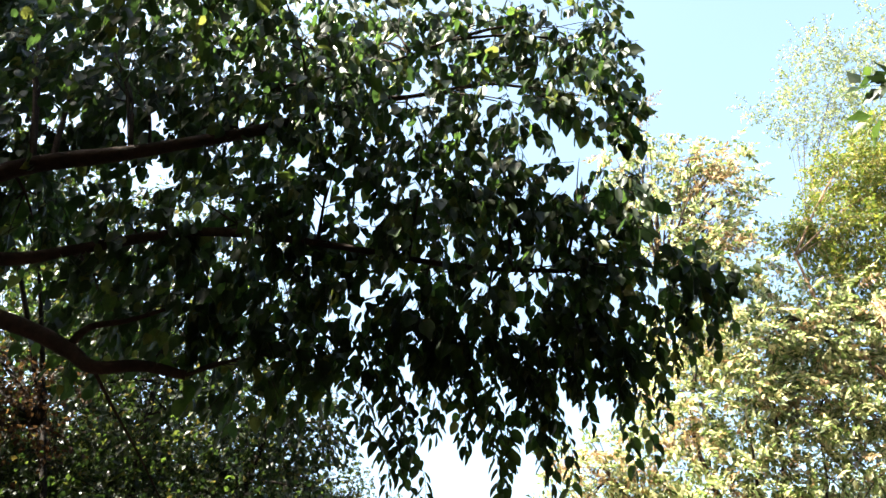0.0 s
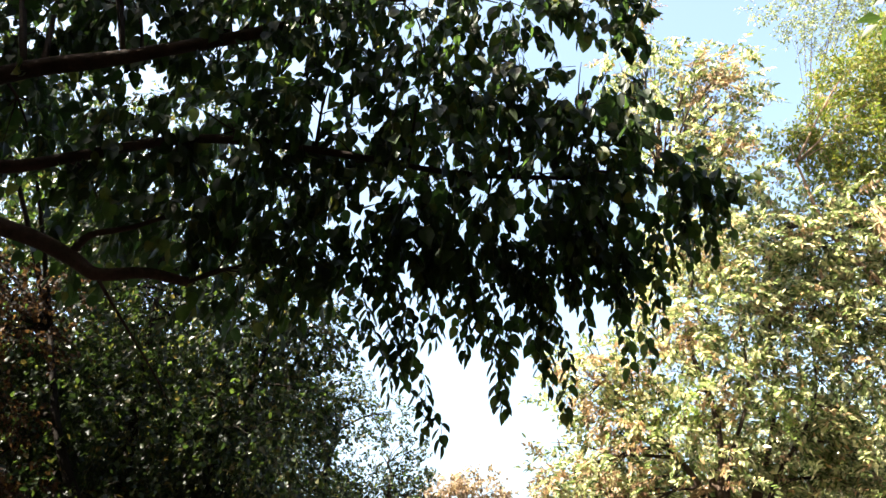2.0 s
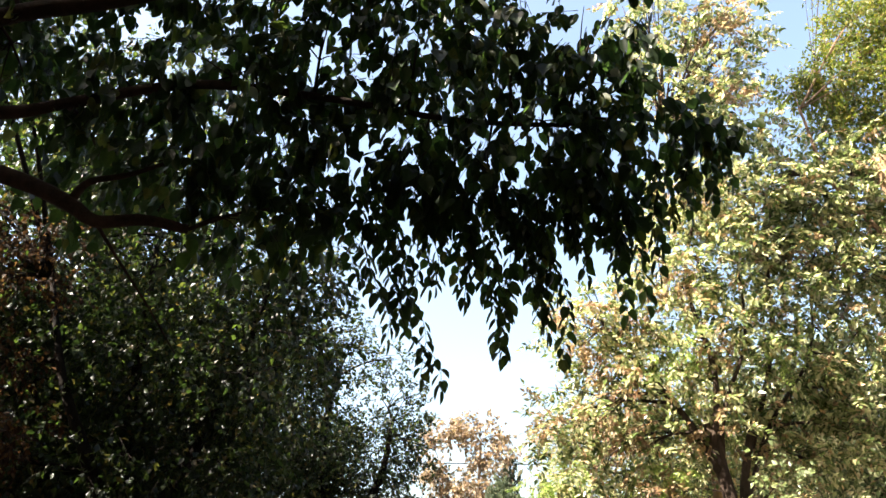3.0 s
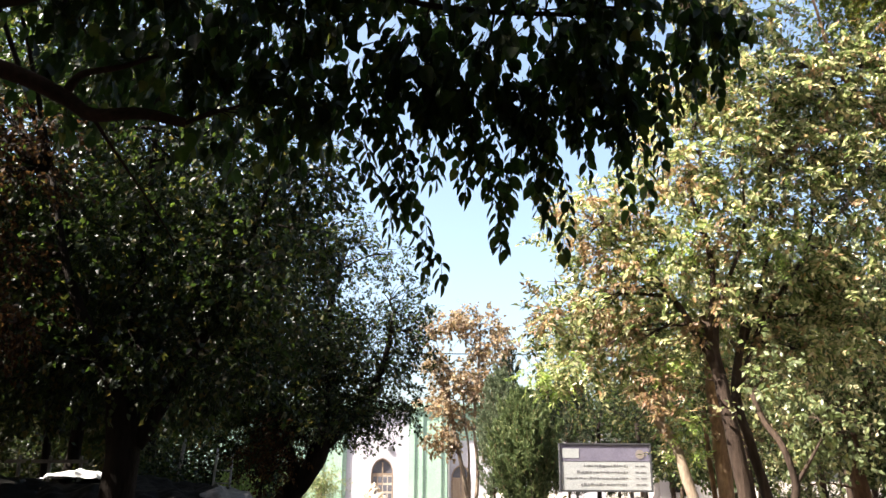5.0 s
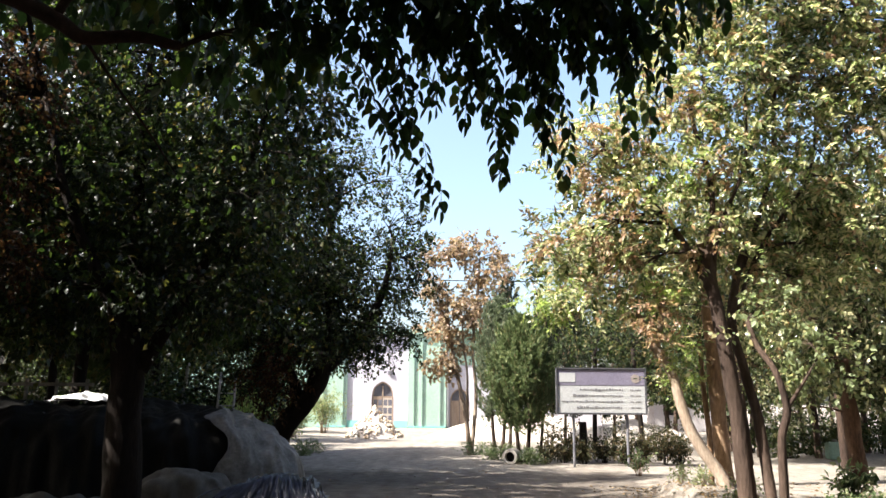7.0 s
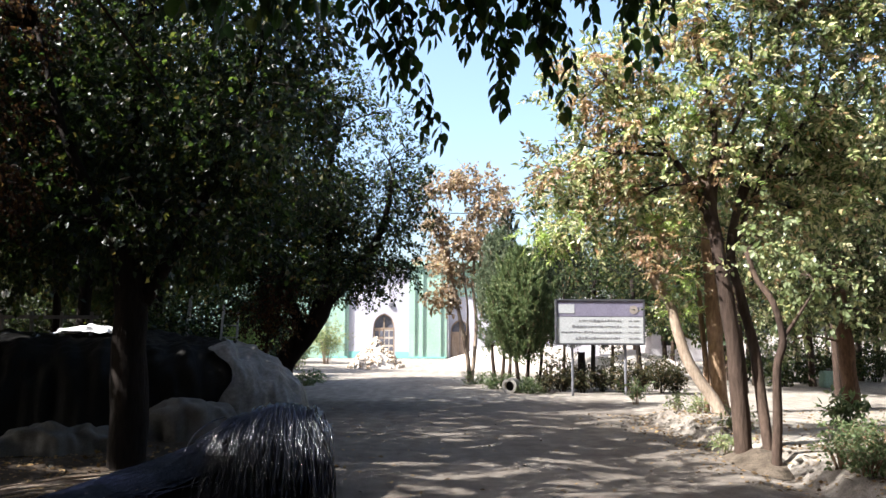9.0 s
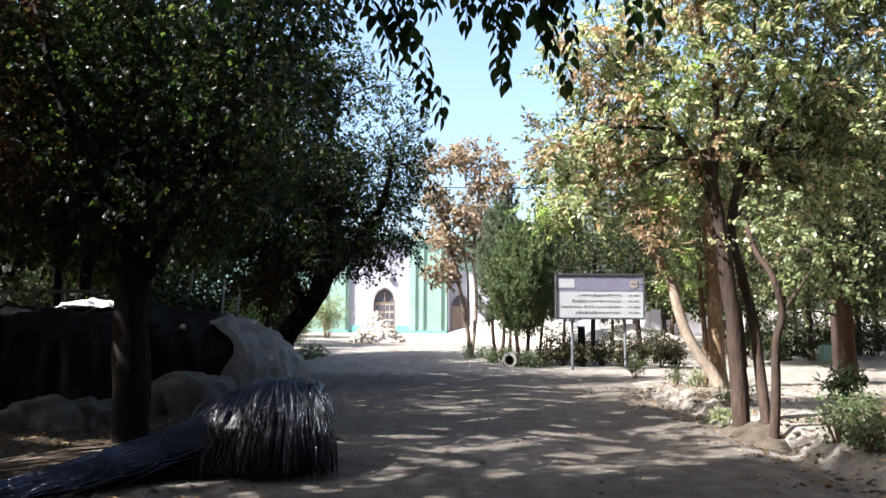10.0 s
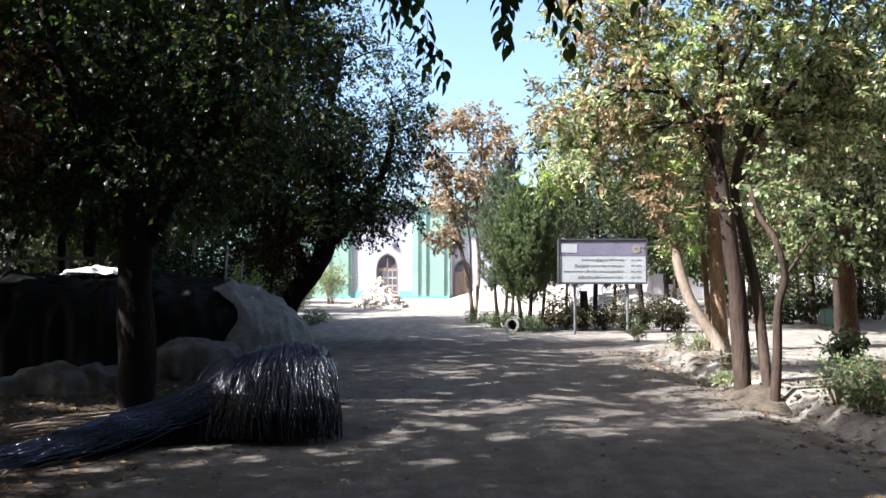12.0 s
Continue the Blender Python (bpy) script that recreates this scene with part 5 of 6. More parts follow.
# ---- signboard ----
def signboard():
    x0, x1, y, z0, z1 = 2.999, 5.282, 20.5, 1.309, 2.451
    cx, w, h = (x0 + x1) / 2, x1 - x0, z1 - z0
    s = thing("signboard", (cx, y, 0), "violet and light grey signboard on two steel posts", "sign")
    part("back_panel", boxed(-w / 2, w / 2, 0.03, 0.09, z0, z1, 0.01), STEEL, s)
    part("header_band", boxed(-w / 2 + 0.03, w / 2 - 0.03, 0.012, 0.028, z1 - h * 0.37, z1 - 0.03), SIGN_VIOLET, s, "violet header band")
    part("text_field", boxed(-w / 2 + 0.03, w / 2 - 0.03, 0.012, 0.028, z0 + 0.03, z1 - h * 0.385), SIGN_GREY, s, "light grey text field")
    for name, a in (("frame_side", (-w / 2 - 0.018, -w / 2 + 0.022, z0 - 0.018, z1 + 0.018)), ("frame_side", (w / 2 - 0.022, w / 2 + 0.018, z0 - 0.018, z1 + 0.018)),
                    ("frame_rail", (-w / 2 + 0.022, w / 2 - 0.022, z0 - 0.018, z0 + 0.022)), ("frame_rail", (-w / 2 + 0.022, w / 2 - 0.022, z1 - 0.022, z1 + 0.018))):
        part(name, boxed(a[0], a[1], -0.015, 0.11, a[2], a[3], 0.006), FRAME_DARK, s)
    part("emblem", boxed(-w / 2 + 0.07, -w / 2 + 0.48, 0.004, 0.01, z1 - h * 0.3, z1 - h * 0.1), SIGN_GREY, s, "pale rectangular emblem")
    seal = bmesh.new()
    bmesh.ops.create_cone(seal, segments=24, radius1=0.11, radius2=0.11, depth=0.008, cap_ends=True, matrix=Matrix.Translation((w / 2 - 0.27, 0.008, z1 - h * 0.22)) @ Matrix.Rotation(math.pi / 2, 4, "X"))
    part("emblem", seal, SIGN_GOLD, s, "faded round gold emblem")
    rows = random.Random(3)
    for k, (a, b) in enumerate(((-0.24, 0.24), (-0.32, 0.24), (-0.45, 0.24), (-0.28, 0.22))):
        z = z1 - h * (0.47 + 0.13 * k)
        bm = bmesh.new()
        x = a * w
        while x < b * w:
            d = rows.uniform(0.015, 0.09)
            q = rows.uniform(0.012, 0.038)
            box(bm, x, min(x + d, b * w), 0.005, 0.011, z - q / 2 + rows.uniform(-0.02, 0.01), z + q / 2 + rows.uniform(-0.004, 0.02))
            x += d + rows.uniform(0.008, 0.03)
        tagged(part("text_line", bm, SIGN_INK, s), kind="stuff")
        part("text_line", boxed(w * 0.32, w * 0.36, 0.005, 0.011, z - 0.012, z + 0.014), SIGN_INK, s)
        part("text_line", boxed(w * 0.38, w * 0.44, 0.005, 0.011, z - 0.014, z + 0.014), SIGN_INK, s)
    for x in (-w * 0.31, w * 0.29):
        part("post", tube(bmesh.new(), [(x, 0.13, -0.1), (x, 0.13, 1.0), (x, 0.13, z1 - 0.1)], 0.035, 0.035, 10), STEEL, s)


signboard()


# ---- heaps in the yard ----
def rubble():
    cx, cy = -2.87, 36.00
    ob = thing("rubble_heap", (cx, cy, 0), "heap of broken pale stones and bricks", "rubble")
    r = random.Random(5)
    shapes = []
    for k in range(7):
        bm = bmesh.new()
        bmesh.ops.create_icosphere(bm, subdivisions=1, radius=1)
        for v in bm.verts:
            v.co *= r.uniform(0.75, 1.15)
            v.co.x *= 1.25
            v.co.z *= 0.75
        me = bpy.data.meshes.new("stone")
        bm.to_mesh(me)
        bm.free()
        me.materials.append(STONE)
        shapes.append(me)
    core = bmesh.new()
    bmesh.ops.create_cone(core, segments=24, radius1=1.25, radius2=0.08, depth=1.2, cap_ends=True, matrix=Matrix.Translation((0, 0, 0.6)))
    part("core", core, DUST, ob)
    for k in range(290):
        u = r.uniform(0, 1) ** 0.65
        a = r.uniform(0, 6.283)
        q = u * 1.3
        z = max(0.03, (1 - u) * 1.3) + r.uniform(-0.03, 0.06)
        s = new("stone", r.choice(shapes))
        s.parent = ob
        s.matrix_basis = pose(q * math.cos(a), q * math.sin(a), z, r.uniform(0, 360), r.uniform(0, 360), r.uniform(0, 360)) @ Matrix.Scale(r.uniform(0.045, 0.105), 4)


rubble()


def mound(name, label, cx, cy, rx, ry, h, mat, cat="heap"):
    bm = bmesh.new()
    n, k = 40, 12
    rings = []
    for i in range(k + 1):
        u = i / k
        ring = []
        for j in range(n):
            a = 2 * math.pi * j / n
            q = 1 + 0.25 * noise.noise((math.cos(a) * 1.5 + cx, math.sin(a) * 1.5, 3))
            x, y = rx * u * q * math.cos(a), ry * u * q * math.sin(a)
            z = h * (1 - u ** 1.6) * (1 + 0.3 * noise.noise((x * 0.9 + cx, y * 0.9, 1))) + 0.04 * noise.noise((x * 5, y * 5, 1)) * (1 - u)
            ring.append(bm.verts.new((x, y, z - 0.03)))
        rings.append(ring)
    for a, b in zip(rings, rings[1:]):
        for j in range(n):
            bm.faces.new((a[j], b[j], b[(j + 1) % n], a[(j + 1) % n])).smooth = True
    bmesh.ops.remove_doubles(bm, verts=bm.verts, dist=1e-4)
    ob = part(name, bm, mat)
    ob.location = (cx, cy, 0)
    return tagged(ob, label, cat)


mound("sand_mound", "pale sand heap in the sunny yard", 3.62, 36.00, 4.2, 2.4, 1.2, DUST)
mound("root_mound", "low crumbling earth mound round the ash trunks", 4.02, 10.05, 0.42, 0.9, 0.2, EARTH, "mound")
mound("soil_mound", "low mound of loose soil under the trees", 6.9, 14.6, 0.95, 0.7, 0.22, DUST, "mound")
mound("sand_mound", "pale sand heap behind the signboard", 7.21, 31.00, 3.0, 1.8, 0.95, DUST)


# ---- tarpaulin pile, sacks and strands ----
def blanket(name, label, cat, cx, cy, rx, ry, h, mat, turned=0.0, folds=0.05, power=3.0, seed=0.0, half=None):
    """A sheet draped over a long heap, with folds and a ragged foot. half: keep the part past this share of the length."""
    bm = bmesh.new()
    nx, ny = (150, 96) if rx > 1.5 else (60, 40)
    grid = []
    for j in range(ny + 1):
        row = []
        for i in range(nx + 1):
            lo = -1.08 if half is None else half + 0.12 * noise.noise((j * 0.13, seed, 0))
            u, v = lo + (1.08 - lo) * i / nx, -1.12 + 2.24 * j / ny
            e = (abs(u) ** power + abs(v) ** power) ** (1 / power)
            z = h * max(0, 1 - min(1, e) ** power) ** (1 / 1.8)
            p = Vector((u * rx, v * ry, seed))
            z *= 1 + 0.14 * noise.noise(p * 0.9)
            f = folds * noise.noise(Vector((u * rx * 4 + v, v * 2.5, seed + z * 1.5))) + folds * 0.5 * noise.noise(p * 7)
            f += folds * 0.9 * (0.3 - abs(noise.noise(Vector((u * rx * 2.6 + 0.8 * v, v * 1.7 + u, seed + 9)))) - 0.5 * abs(noise.noise(p * 4.3)))
            row.append(bm.verts.new((u * rx + f * u, v * ry + f * 1.4 * v, max(-0.02, z + f * 0.7))))
        grid.append(row)
    for j in range(ny):
        for i in range(nx):
            bm.faces.new((grid[j][i], grid[j][i + 1], grid[j + 1][i + 1], grid[j + 1][i])).smooth = True
    bmesh.ops.delete(bm, geom=[v for v in bm.verts if not v.link_faces], context="VERTS")
    ob = part(name, bm, mat)
    ob.matrix_basis = pose(cx, cy, rise(cx, cy) - 0.02, 0, 0, turned)
    return tagged(ob, label, cat)


heap = thing("covered_heap", (-6.6, 13.6, 0), "long heap under a dark tarpaulin and crumpled film", "heap")
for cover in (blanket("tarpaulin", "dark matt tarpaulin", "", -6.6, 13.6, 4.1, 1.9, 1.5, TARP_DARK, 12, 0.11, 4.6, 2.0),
              blanket("film", "crumpled shiny dark film", "", -7.0, 13.25, 1.7, 1.3, 1.56, FILM, 12, 0.16, 2.6, 6.0)):
    place = cover.matrix_basis.copy()
    cover.parent = heap
    under(cover, place)
blanket("plastic_sheet", "dusty white plastic sheet over the end of the pile", "sheet", -6.5, 13.6, 4.2, 1.97, 1.53, PLASTIC_WHITE, 12, 0.09, 4.6, 2.0, half=0.66)
blanket("sack", "filled pale woven sack lying beside the pile", "sack", -3.75, 11.9, 0.8, 0.4, 0.58, SACK, 10, 0.1, 2.6, 5.0)
blanket("sack", "long grey sack lying under the shade tree", "sack", -5.0, 10.5, 0.95, 0.35, 0.36, SACK, 18, 0.1, 2.4, 8.0)
cloth = blanket("white_cloth", "white cloth lying on the tarpaulin", "cloth", -5.9, 13.5, 0.55, 0.3, 0.11, CLOTH_WHITE, 5, 0.09, 1.5, 3.0)
cloth.location.z = 1.58

blanket("plastic_bag", "crumpled white plastic bag lying by the pile", "bag", -5.75, 11.75, 0.22, 0.13, 0.16, CLOTH_WHITE, 20, 0.06, 2.0, 11.0)
blanket("plastic_bag", "small white plastic scrap lying by the pile", "bag", -6.2, 11.9, 0.13, 0.1, 0.1, CLOTH_WHITE, 70, 0.05, 2.0, 14.0)


def strands():
    """Thin dark plastic strips thrown over a low heap."""
    ob = thing("plastic_strip_bundle", (-2.2, 8.3, 0), "bundle of glossy blue-black plastic strips over a heap", "bundle")
    r = random.Random(9)
    heap = bmesh.new()
    bmesh.ops.create_icosphere(heap, subdivisions=4, radius=1)
    for v in heap.verts:
        v.co = Vector((v.co.x * 0.48, v.co.y * 0.52, max(-0.1, v.co.z) * 0.74)) * (1 + 0.12 * noise.noise(v.co * 2))
    part("heap", heap, TARP_DARK, ob, "dark covered heap under the strips").location = (0.6, -0.22, 0)
    ridge = spline([(-1.48, 8.15, 0.8), (-1.78, 8.12, 0.74), (-2.1, 8.0, 0.58), (-2.5, 7.7, 0.41), (-2.93, 7.3, 0.28), (-3.33, 6.85, 0.17), (-3.75, 6.35, 0.09), (-4.2, 5.85, 0.04)], 8)
    n = len(ridge)
    under(part("heap", tube(bmesh.new(), [(-1.6, 7.95, 0.2), (-2.0, 7.78, 0.12), (-2.45, 7.5, 0.05), (-2.9, 7.15, 0.0)], 0.24, 0.08, 14, 6, 0.3), TARP_DARK, ob), Matrix())
    for layer in range(3):
        bm = bmesh.new()
        # a long tail thrown to one side, higher along its ridge, falling to the dirt in front
        for k in range(260):
            w, start = 0.42 * r.uniform(0, 1) ** 1.4 - 0.12, r.uniform(0, 0.3)
            stop = min(1.0, start + r.uniform(0.3, 0.8))
            turned = r.uniform(-0.25, 0.3)
            pts = []
            for j in range(9):
                u = start + (stop - start) * j / 8
                p = ridge[min(n - 1, int(u * (n - 1)))]
                wide = w * (0.7 + 0.6 * u) + turned * (u - start) * 0.8 + 0.03 * math.sin(k * 1.7 + 6 * u)
                z = p.z * max(0.0, 1 - (wide / 0.5) ** 2) + 0.02 + 0.055 * (1 - u) * math.sin(9 * j + 2.3 * k)
                pts.append(Vector((p.x + 0.55 * wide, p.y - 0.83 * wide, max(0.012, z))))
            tube(bm, pts, 0.0065, 0.004, 4, 3)
        # a shock of strips that fans out over the front of the heap
        for k in range(230):
            u = min(1.05, max(-0.45, r.gauss(0.5, 0.36)))
            root = Vector((-1.78 + 0.42 * u + r.gauss(0, 0.07), 8.1 + r.uniform(-0.14, 0.1), 0.8 + 0.06 * math.sin(3.1 * u) + r.uniform(-0.06, 0.03)))
            reach = r.uniform(0.72, 1.05)
            foot = Vector((-2.05 + 0.98 * u + r.gauss(0, 0.055), 7.38 + 0.35 * max(0, u - 0.75) - 0.25 * min(0, u) * 0.2 + r.gauss(0, 0.09), 0.0))
            foot = root.lerp(foot, reach)
            foot.z = 0.015 + r.uniform(0, 0.05) + 0.3 * max(0, 1 - reach)
            over = root.lerp(foot, 0.4) + Vector((0.07 * (u - 0.4) + r.gauss(0, 0.02), -0.03, 0.13 + r.uniform(-0.04, 0.05)))
            drop = root.lerp(foot, 0.78) + Vector((0.06 * (u - 0.4) + r.gauss(0, 0.035), -0.03, 0.09 + r.uniform(-0.04, 0.05)))
            tube(bm, [root + Vector((0, 0.25, -0.15)), root, over, drop, foot], 0.0065, 0.004, 4, 4)
        tagged(under(part("strip_layer", bm, STRAND, ob), Matrix()), kind="stuff")


strands()


# ---- shrubs, weeds and litter ----
def shrub(name, label, x, y, h, r, count, leaf, size, leaves, bark, group="", stems=9, droop=0.0):
    z = rise(x, y)
    ob = thing(name, (x, y, z), label, "plant", group)
    tips = []
    for k in range(stems):
        a, q = RNG.uniform(0, 6.283), r * RNG.uniform(0.2, 0.9)
        e = Vector((x + q * math.cos(a), y + q * math.sin(a), z + h * RNG.uniform(0.55, 0.95)))
        m = Vector((x, y, z)).lerp(e, 0.5) + Vector((0, 0, 0.1 * h))
        bm = tube(bmesh.new(), [(x + 0.2 * q * math.cos(a), y + 0.2 * q * math.sin(a), z - 0.03), m, e], 0.008 + 0.006 * h, 0.003, 5, 3)
        under(part("stem", bm, bark, ob), Matrix())
        tips.append(e)
        tips.append(m)
    pile = Pile()
    for e in tips:
        sprays(pile, (e.x, e.y, max(e.z, z + 0.12), r * 0.42), max(3, int(count / len(tips))), leaf, size, 7, 0.2 * h + 0.05, droop, 0.002, 0.2)
    tagged(under(part("foliage", pile.mesh("foliage"), (leaves, bark), ob), Matrix()), kind="stuff")
    return ob


def planting():
    r = random.Random(12)
    for x, y, h in ((2.77, 21.50, 0.50), (3.35, 21.80, 0.55), (3.86, 21.60, 0.60), (4.48, 22.00, 0.60), (4.94, 21.60, 0.55), (5.53, 21.80, 0.65), (5.96, 21.40, 0.70), (6.45, 21.50, 0.60)):
        shrub("low_shrub", "low dusty dark shrub under the signboard", x, y, h, 0.45, 190, BROAD, 0.07, LEAF_SHRUB, BARK_DARK, "shrubs under the signboard")
    for x, y, h in ((3.20, 23.50, 1.20), (3.86, 24.00, 1.00), (5.15, 24.00, 1.10), (6.24, 23.00, 1.25), (6.62, 22.60, 1.20)):
        shrub("tall_shrub", "thin shrub with dry brown tips", x, y, h, 0.35, 60, BROAD, 0.08, LEAF_SHRUB, BARK_DARK, "shrubs behind the signboard")
    for x, y in ((1.18, 25.00), (1.49, 23.00), (1.90, 24.00), (2.13, 22.00), (2.44, 21.30), (-4.04, 24.00), (-3.98, 25.50)):
        shrub("grass_tuft", "green weedy tuft at the edge of the yard", x, y, 0.26, 0.5, 70, NEEDLE, 0.15, LEAF_WEED, LEAF_WEED, "tufts at the yard edge", 6)
    shrub("yellow_shrub", "small yellow-green shrub at the corner of the bank", 4.41, 18.00, 0.55, 0.3, 45, LANCE, 0.1, LEAF_WEED, BARK_TAN, stems=6)
    shrub("ailanthus_shoot", "bright green leafy shoot on the bank", 6.37, 12.50, 0.42, 0.26, 50, LANCE, 0.15, LEAF_WEED, LEAF_WEED, stems=7, droop=0.3)
    for px, py, h, rr in ((4.30, 8.60, 0.34, 0.36), (4.30, 8.10, 0.32, 0.34), (4.62, 8.40, 0.40, 0.42), (4.75, 9.40, 0.32, 0.40), (5.10, 9.30, 0.36, 0.40), (5.22, 8.90, 0.40, 0.50), (5.0, 8.2, 0.36, 0.4)):
        shrub("bank_weed", "dusty pale green weed on the bank", px, py, h, rr, 95, BROAD, 0.055, LEAF_WEED, BARK_TAN, "weeds on the bank", 12)
    for px, py, dd in ((4.50, 15.20, 0.30), (3.92, 10.90, 0.28), (4.71, 14.50, 0.25), (4.33, 11.80, 0.30)):
        shrub("dry_weed", "dry grey weed at the eroded edge", px, py, dd, 0.22, 60, LANCE, 0.06, LEAF_PALE, BARK_PALE, "dry weeds on the bank edge", 7)
    for x, y, hh in ((-10.37, 19, 2.0), (-10.41, 21, 2.2), (-8.25, 18.5, 1.9), (-7.91, 20, 2.2), (-6.57, 19, 2.0), (-7.44, 24, 2.4), (-5.49, 23, 1.8), (-7.13, 22, 2.6), (-12.93, 25, 2.6), (-11.22, 26, 2.6), (-9.72, 27, 2.6), (-12.06, 20, 2.2), (-6.27, 22, 2.5), (-5.90, 23, 2.9), (-5.47, 24, 3.0), (-5.07, 25, 3.2)):
        shrub("thicket_bush", "dark leafy bush behind the tarpaulin", x, y, hh, 1.0, 420, BROAD, 0.1, LEAF_SHADE, BARK_DARK, "thicket behind the pile", 12)
    for x, y, hh in ((-5.47, 29, 2.0), (-6.58, 33, 2.0), (-5.69, 40, 2.2), (-6.53, 36, 1.9), (-8.11, 33, 2.6)):
        shrub("pale_bush", "dusty grey-green bush in the sunny yard", x, y, hh, 0.9, 330, LANCE, 0.13, LEAF_PALE, BARK_PALE, "bushes at the yard edge", 12)
    shrub("yellow_bush", "yellow-green bush behind the heap", -4.9, 20.0, 1.75, 0.5, 200, LANCE, 0.12, LEAF_FRESH, BARK_TAN, stems=10)
    for x, y, hh in ((11.81, 26, 0.8), (14.49, 30, 1.2), (10.39, 24, 0.7), (10.53, 27, 0.9), (12.43, 25, 0.8), (14.77, 27, 1.0), (13.39, 32, 1.4), (16.40, 35, 1.6), (17.35, 33, 1.5), (17.06, 30, 1.2)):
        shrub("orchard_shrub", "green undergrowth between the orchard trees", x, y, hh, 0.9, 230, BROAD, 0.1, LEAF_FAR, BARK_DARK, "undergrowth in the orchard")


planting()


def litter():
    """Fallen leaves, thick by the strips and along the bank, thin on the lane."""
    n = 4800
    x = np.concatenate([RNG.normal(-4.2, 1.3, 2200), RNG.normal(4.0, 0.5, 1400), RNG.uniform(-2.5, 4, 300), RNG.uniform(4, 9, 900)])
    y = np.concatenate([RNG.uniform(5, 11, 2200), RNG.uniform(5.5, 16, 1400), RNG.uniform(4.5, 20, 300), RNG.uniform(6, 16, 900)])
    z = np.array([rise(a, b) for a, b in zip(x, y)]) + 0.012
    pile = Pile()
    way = np.stack([RNG.normal(size=n), RNG.normal(size=n), RNG.normal(0, 0.22, n)], 1)
    pile.spread(BROAD, np.stack([x, y, z], 1), turn(way, RNG.normal(0, 0.35, n)), RNG.uniform(0.03, 0.085, n))
    tagged(part("leaf_litter", pile.mesh("leaf_litter"), LEAF_FALLEN), "scattered dry fallen leaves on the dirt", "leaves", kind="stuff")


litter()


def clods():
    r = random.Random(21)
    shapes = []
    for k in range(6):
        bm = bmesh.new()
        bmesh.ops.create_icosphere(bm, subdivisions=2, radius=1)
        for v in bm.verts:
            v.co *= 1 + 0.35 * noise.noise(v.co * 1.3 + Vector((k * 5, 0, 0)))
            v.co.z *= 0.6
        for f in bm.faces:
            f.smooth = True
        me = bpy.data.meshes.new("clod")
        bm.to_mesh(me)
        bm.free()
        me.materials.append(CLAY)
        shapes.append(me)
    for k in range(150):
        if k < 80:
            y = r.uniform(5.5, 16)
            x = 4.05 + r.gauss(0, 0.22)
        elif k < 110:
            x, y = r.uniform(-4.6, -2.4), r.uniform(8.5, 11)
        else:
            x, y = r.uniform(-2, 4), r.uniform(5, 18)
        s = r.uniform(0.015, 0.05) if k < 110 else r.uniform(0.012, 0.03)
        ob = new("clod", r.choice(shapes))
        ob.matrix_basis = pose(x, y, rise(x, y) + s * 0.15, 0, 0, r.uniform(0, 360)) @ Matrix.Scale(s, 4)
        tagged(ob, "dry lump of pale earth on the dirt", "clod", "clods along the lane")


clods()


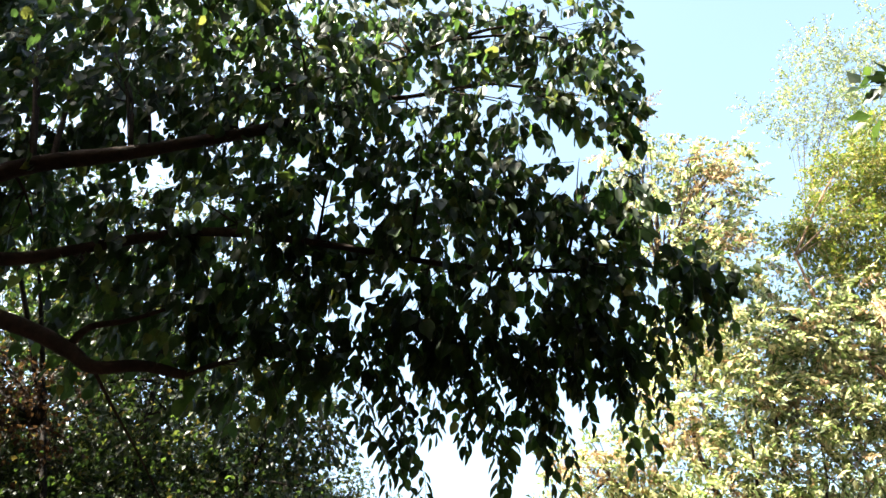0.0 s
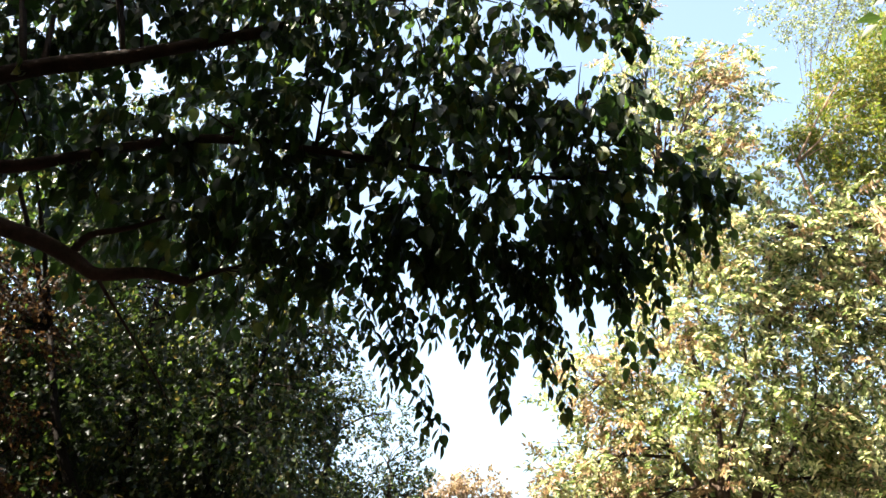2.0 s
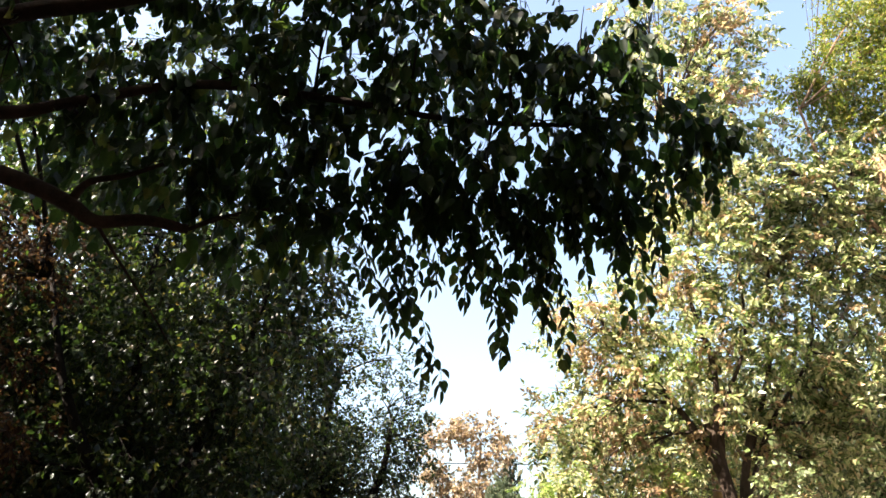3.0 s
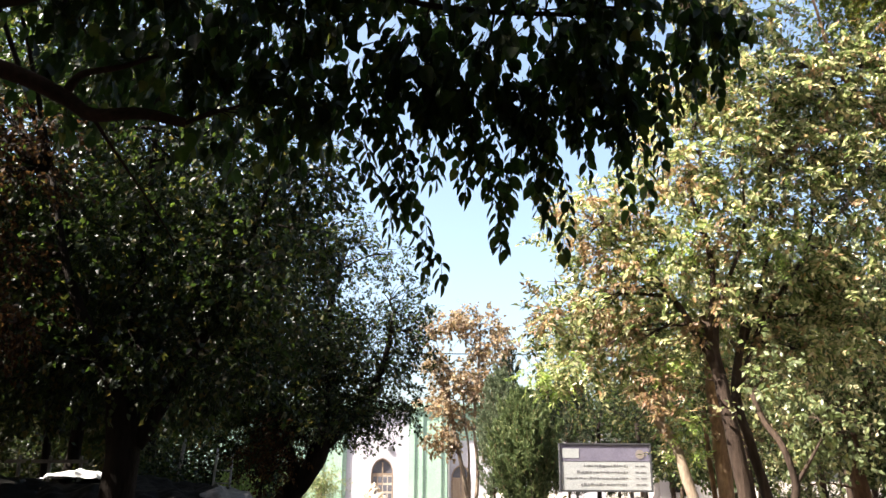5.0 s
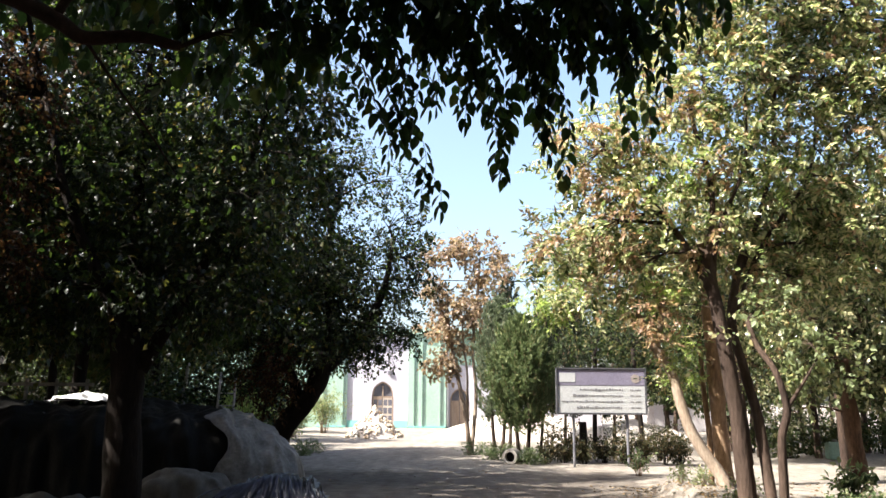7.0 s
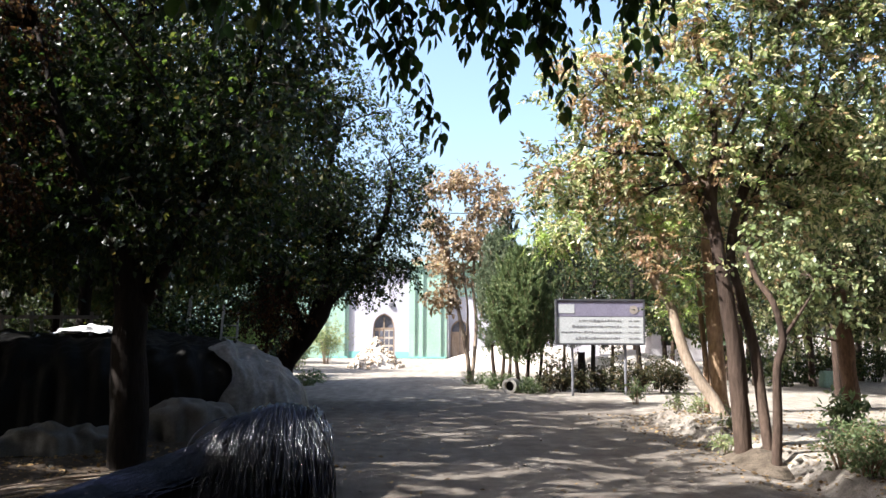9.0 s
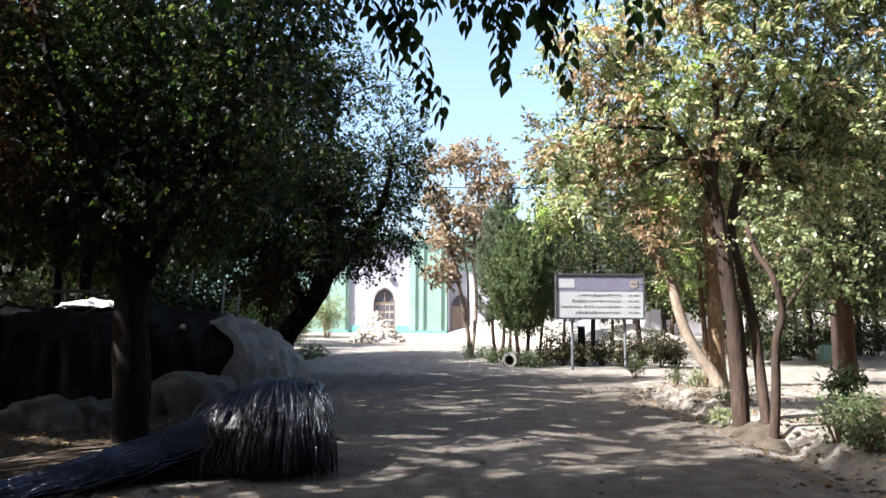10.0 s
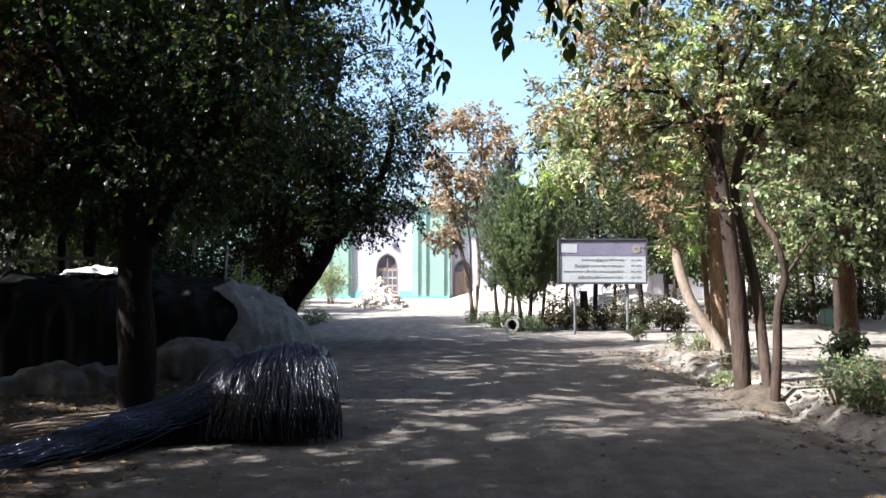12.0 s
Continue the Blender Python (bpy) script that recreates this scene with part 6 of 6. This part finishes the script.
# ---- small things ----
def small_things():
    x, y = 1.84, 21.20
    bm = bmesh.new()
    ring = []
    for rad, d in ((0.2, 0.0), (0.2, 0.5), (0.13, 0.5), (0.13, 0.0)):
        ring.append([bm.verts.new((rad * math.cos(a * math.pi / 12), d, rad * math.sin(a * math.pi / 12))) for a in range(24)])
    # Dark disc inside the ring in place of a shaded bore.
    bm.faces.new([bm.verts.new((0.135 * math.cos(a * math.pi / 12), 0.2, 0.135 * math.sin(a * math.pi / 12))) for a in range(24)]).material_index = 1
    for a, b in zip(ring, ring[1:] + ring[:1]):
        for k in range(24):
            bm.faces.new((a[k], a[(k + 1) % 24], b[(k + 1) % 24], b[k]))
    p = part("concrete_pipe", bm, (CONCRETE, HOLE))
    p.matrix_basis = pose(x, y, rise(x, y) + 0.18, 0, 0, -18)
    tagged(p, "short pale concrete pipe lying in the weeds", "pipe")
    # a ladder behind the pile
    lx, ly = -5.10, 19.00
    lad = thing("ladder", (lx, ly, 0), "weathered grey ladder leaning on a frame", "ladder")
    for s in (-1, 1):
        part("rail", tube(bmesh.new(), [(s * 0.22, 0, 0), (s * 0.2, 0.2, 1.1), (s * 0.18, 0.4, 2.25)], 0.03, 0.028, 8), PLASTER_GREY, lad)
    for k in range(7):
        z = 0.3 + 0.29 * k
        part("rung", tube(bmesh.new(), [(-0.21, z * 0.178, z), (0, z * 0.178, z), (0.21, z * 0.178, z)], 0.018, 0.018, 8, 1), PLASTER_GREY, lad)
    # a pole beside it
    px, py = -6.37, 20.00
    tagged(part("pole", tube(bmesh.new(), [(px, py, 0), (px, py, 1.3), (px + 0.1, py, 2.5)], 0.05, 0.045, 8), CONCRETE), "thin pale pole behind the tarpaulin", "pole")
    # a pale rail fence behind the heap
    fx, fy = -8.77, 16.50
    f = thing("rail_fence", (fx, fy, 0), "pale painted rail fence behind the heap", "fence")
    for k in range(6):
        part("post", boxed(-1.6 + 0.62 * k, -1.54 + 0.62 * k, 0, 0.06, -0.1, 2.0, 0.01), PLASTIC_WHITE, f)
    for z in (0.7, 1.25, 1.85):
        part("rail", boxed(-1.7, 1.7, -0.045, -0.005, z, z + 0.07, 0.01), PLASTIC_WHITE, f)
    # overhead cable
    pts = [(-17.0, 31.0, 6.6), (-8.0, 31, 6.35), (-0.5, 31.0, 6.3), (6.0, 31.0, 6.3), (14.0, 31, 6.6), (22.0, 31.0, 7.2)]
    tagged(part("overhead_cable", tube(bmesh.new(), pts, 0.02, 0.02, 5, 10), WIRE), "thin black cable strung over the yard", "cable")
    for x in (-17.0, 22.0):
        tagged(part("cable_pole", tube(bmesh.new(), [(x, 31, -0.1), (x, 31, 3.5), (x, 31, 7.6)], 0.13, 0.09, 10), CONCRETE), "plain concrete cable pole behind the trees", "pole", "cable poles")
    # stumps and stems under the board
    for x, d, h, rad, lean in ((4.04, 23, 1.05, 0.11, 0.05), (4.79, 25, 3.4, 0.09, 0.1), (6.07, 24, 3.2, 0.1, -0.25), (2.98, 24, 1.9, 0.06, 0.2), (2.79, 25, 1.9, 0.05, -0.1)):
        if h < 1.5:
            bm = tube(bmesh.new(), [(x, d, -0.1), (x + lean, d, h * 0.5), (x + lean, d, h)], rad * 1.15, rad, 9, 4, 0.25, 0.04)
            tagged(part("stump", bm, BARK_DARK), "sawn dark stump behind the signboard", "stump")
        else:
            limbs = [("trunk", rad, rad * 0.6, [(x, d, -0.1), (x + lean * 0.5, d, h * 0.5), (x + lean, d, h)])]
            cl = [(x + lean, d, h, 0.5), (x + lean + 0.5, d + 0.3, h + 0.4, 0.5), (x + lean - 0.5, d + 0.2, h + 0.3, 0.45)]
            tree("small_tree", "small dark tree behind the signboard", (x, d, 0), limbs, cl, BARK_DARK, (LEAF_FAR, BARK_DARK), lambda pile, c: sprays(pile, c, 40, BROAD, 0.12, 7, 0.35, 0.3, 0.004, 0.4), sides=7, group="trees behind the signboard", thin=0.015)
    # a low grey house past the orchard
    hx, hy = 14.15, 46.00
    h = thing("low_house", (hx, hy, 0), "low grey plastered house past the sand heaps", "house")
    part("wall", boxed(-1.9, 1.9, 0, 0.3, 0, 2.1), PLASTER_GREY, h)
    for s in (-1.9, 1.7):
        part("wall", boxed(s, s + 0.2, 0.3, 4, 0, 2.1), PLASTER_GREY, h)
    part("wall", boxed(-1.9, 1.9, 4, 4.3, 0, 2.1), PLASTER_GREY, h)
    part("roof", boxed(-2.1, 2.1, -0.2, 4.5, 2.1, 2.3, 0.03), BARK_DARK, h)
    part("window", boxed(-1.35, -0.5, -0.03, -0.004, 0.9, 1.75), HOLE, h)
    # a pale container left between the orchard trees
    bx, by = 11.65, 24.0
    box_thing = thing("container", (bx, by, rise(bx, by)), "pale green plastic container standing under the trees", "container")
    part("body", boxed(-0.19, 0.19, -0.17, 0.17, 0, 0.5, 0.04), PLASTER_MINT, box_thing)
    part("lid", tube(bmesh.new(), [(0.05, 0, 0.49), (0.05, 0, 0.53), (0.05, 0, 0.57)], 0.07, 0.065, 14), PLASTIC_WHITE, box_thing, "round pale lid")
    # pale canes beside the strips
    r = random.Random(2)
    for k in range(14):
        y0 = r.uniform(7.2, 8.2)
        bm = tube(bmesh.new(), [(-4.6 + r.uniform(-0.5, 0.3), y0 - 0.5, 0.05), (-3.9, y0, 0.09 + r.uniform(0, 0.06)), (-3.1 + r.uniform(-0.2, 0.4), y0 + 0.5 + r.uniform(-0.1, 0.1), 0.14)], 0.007, 0.005, 5, 3)
        tagged(part("cane", bm, BARK_PALE), "dry pale cane lying in the litter", "cane", "canes by the strips")


small_things()
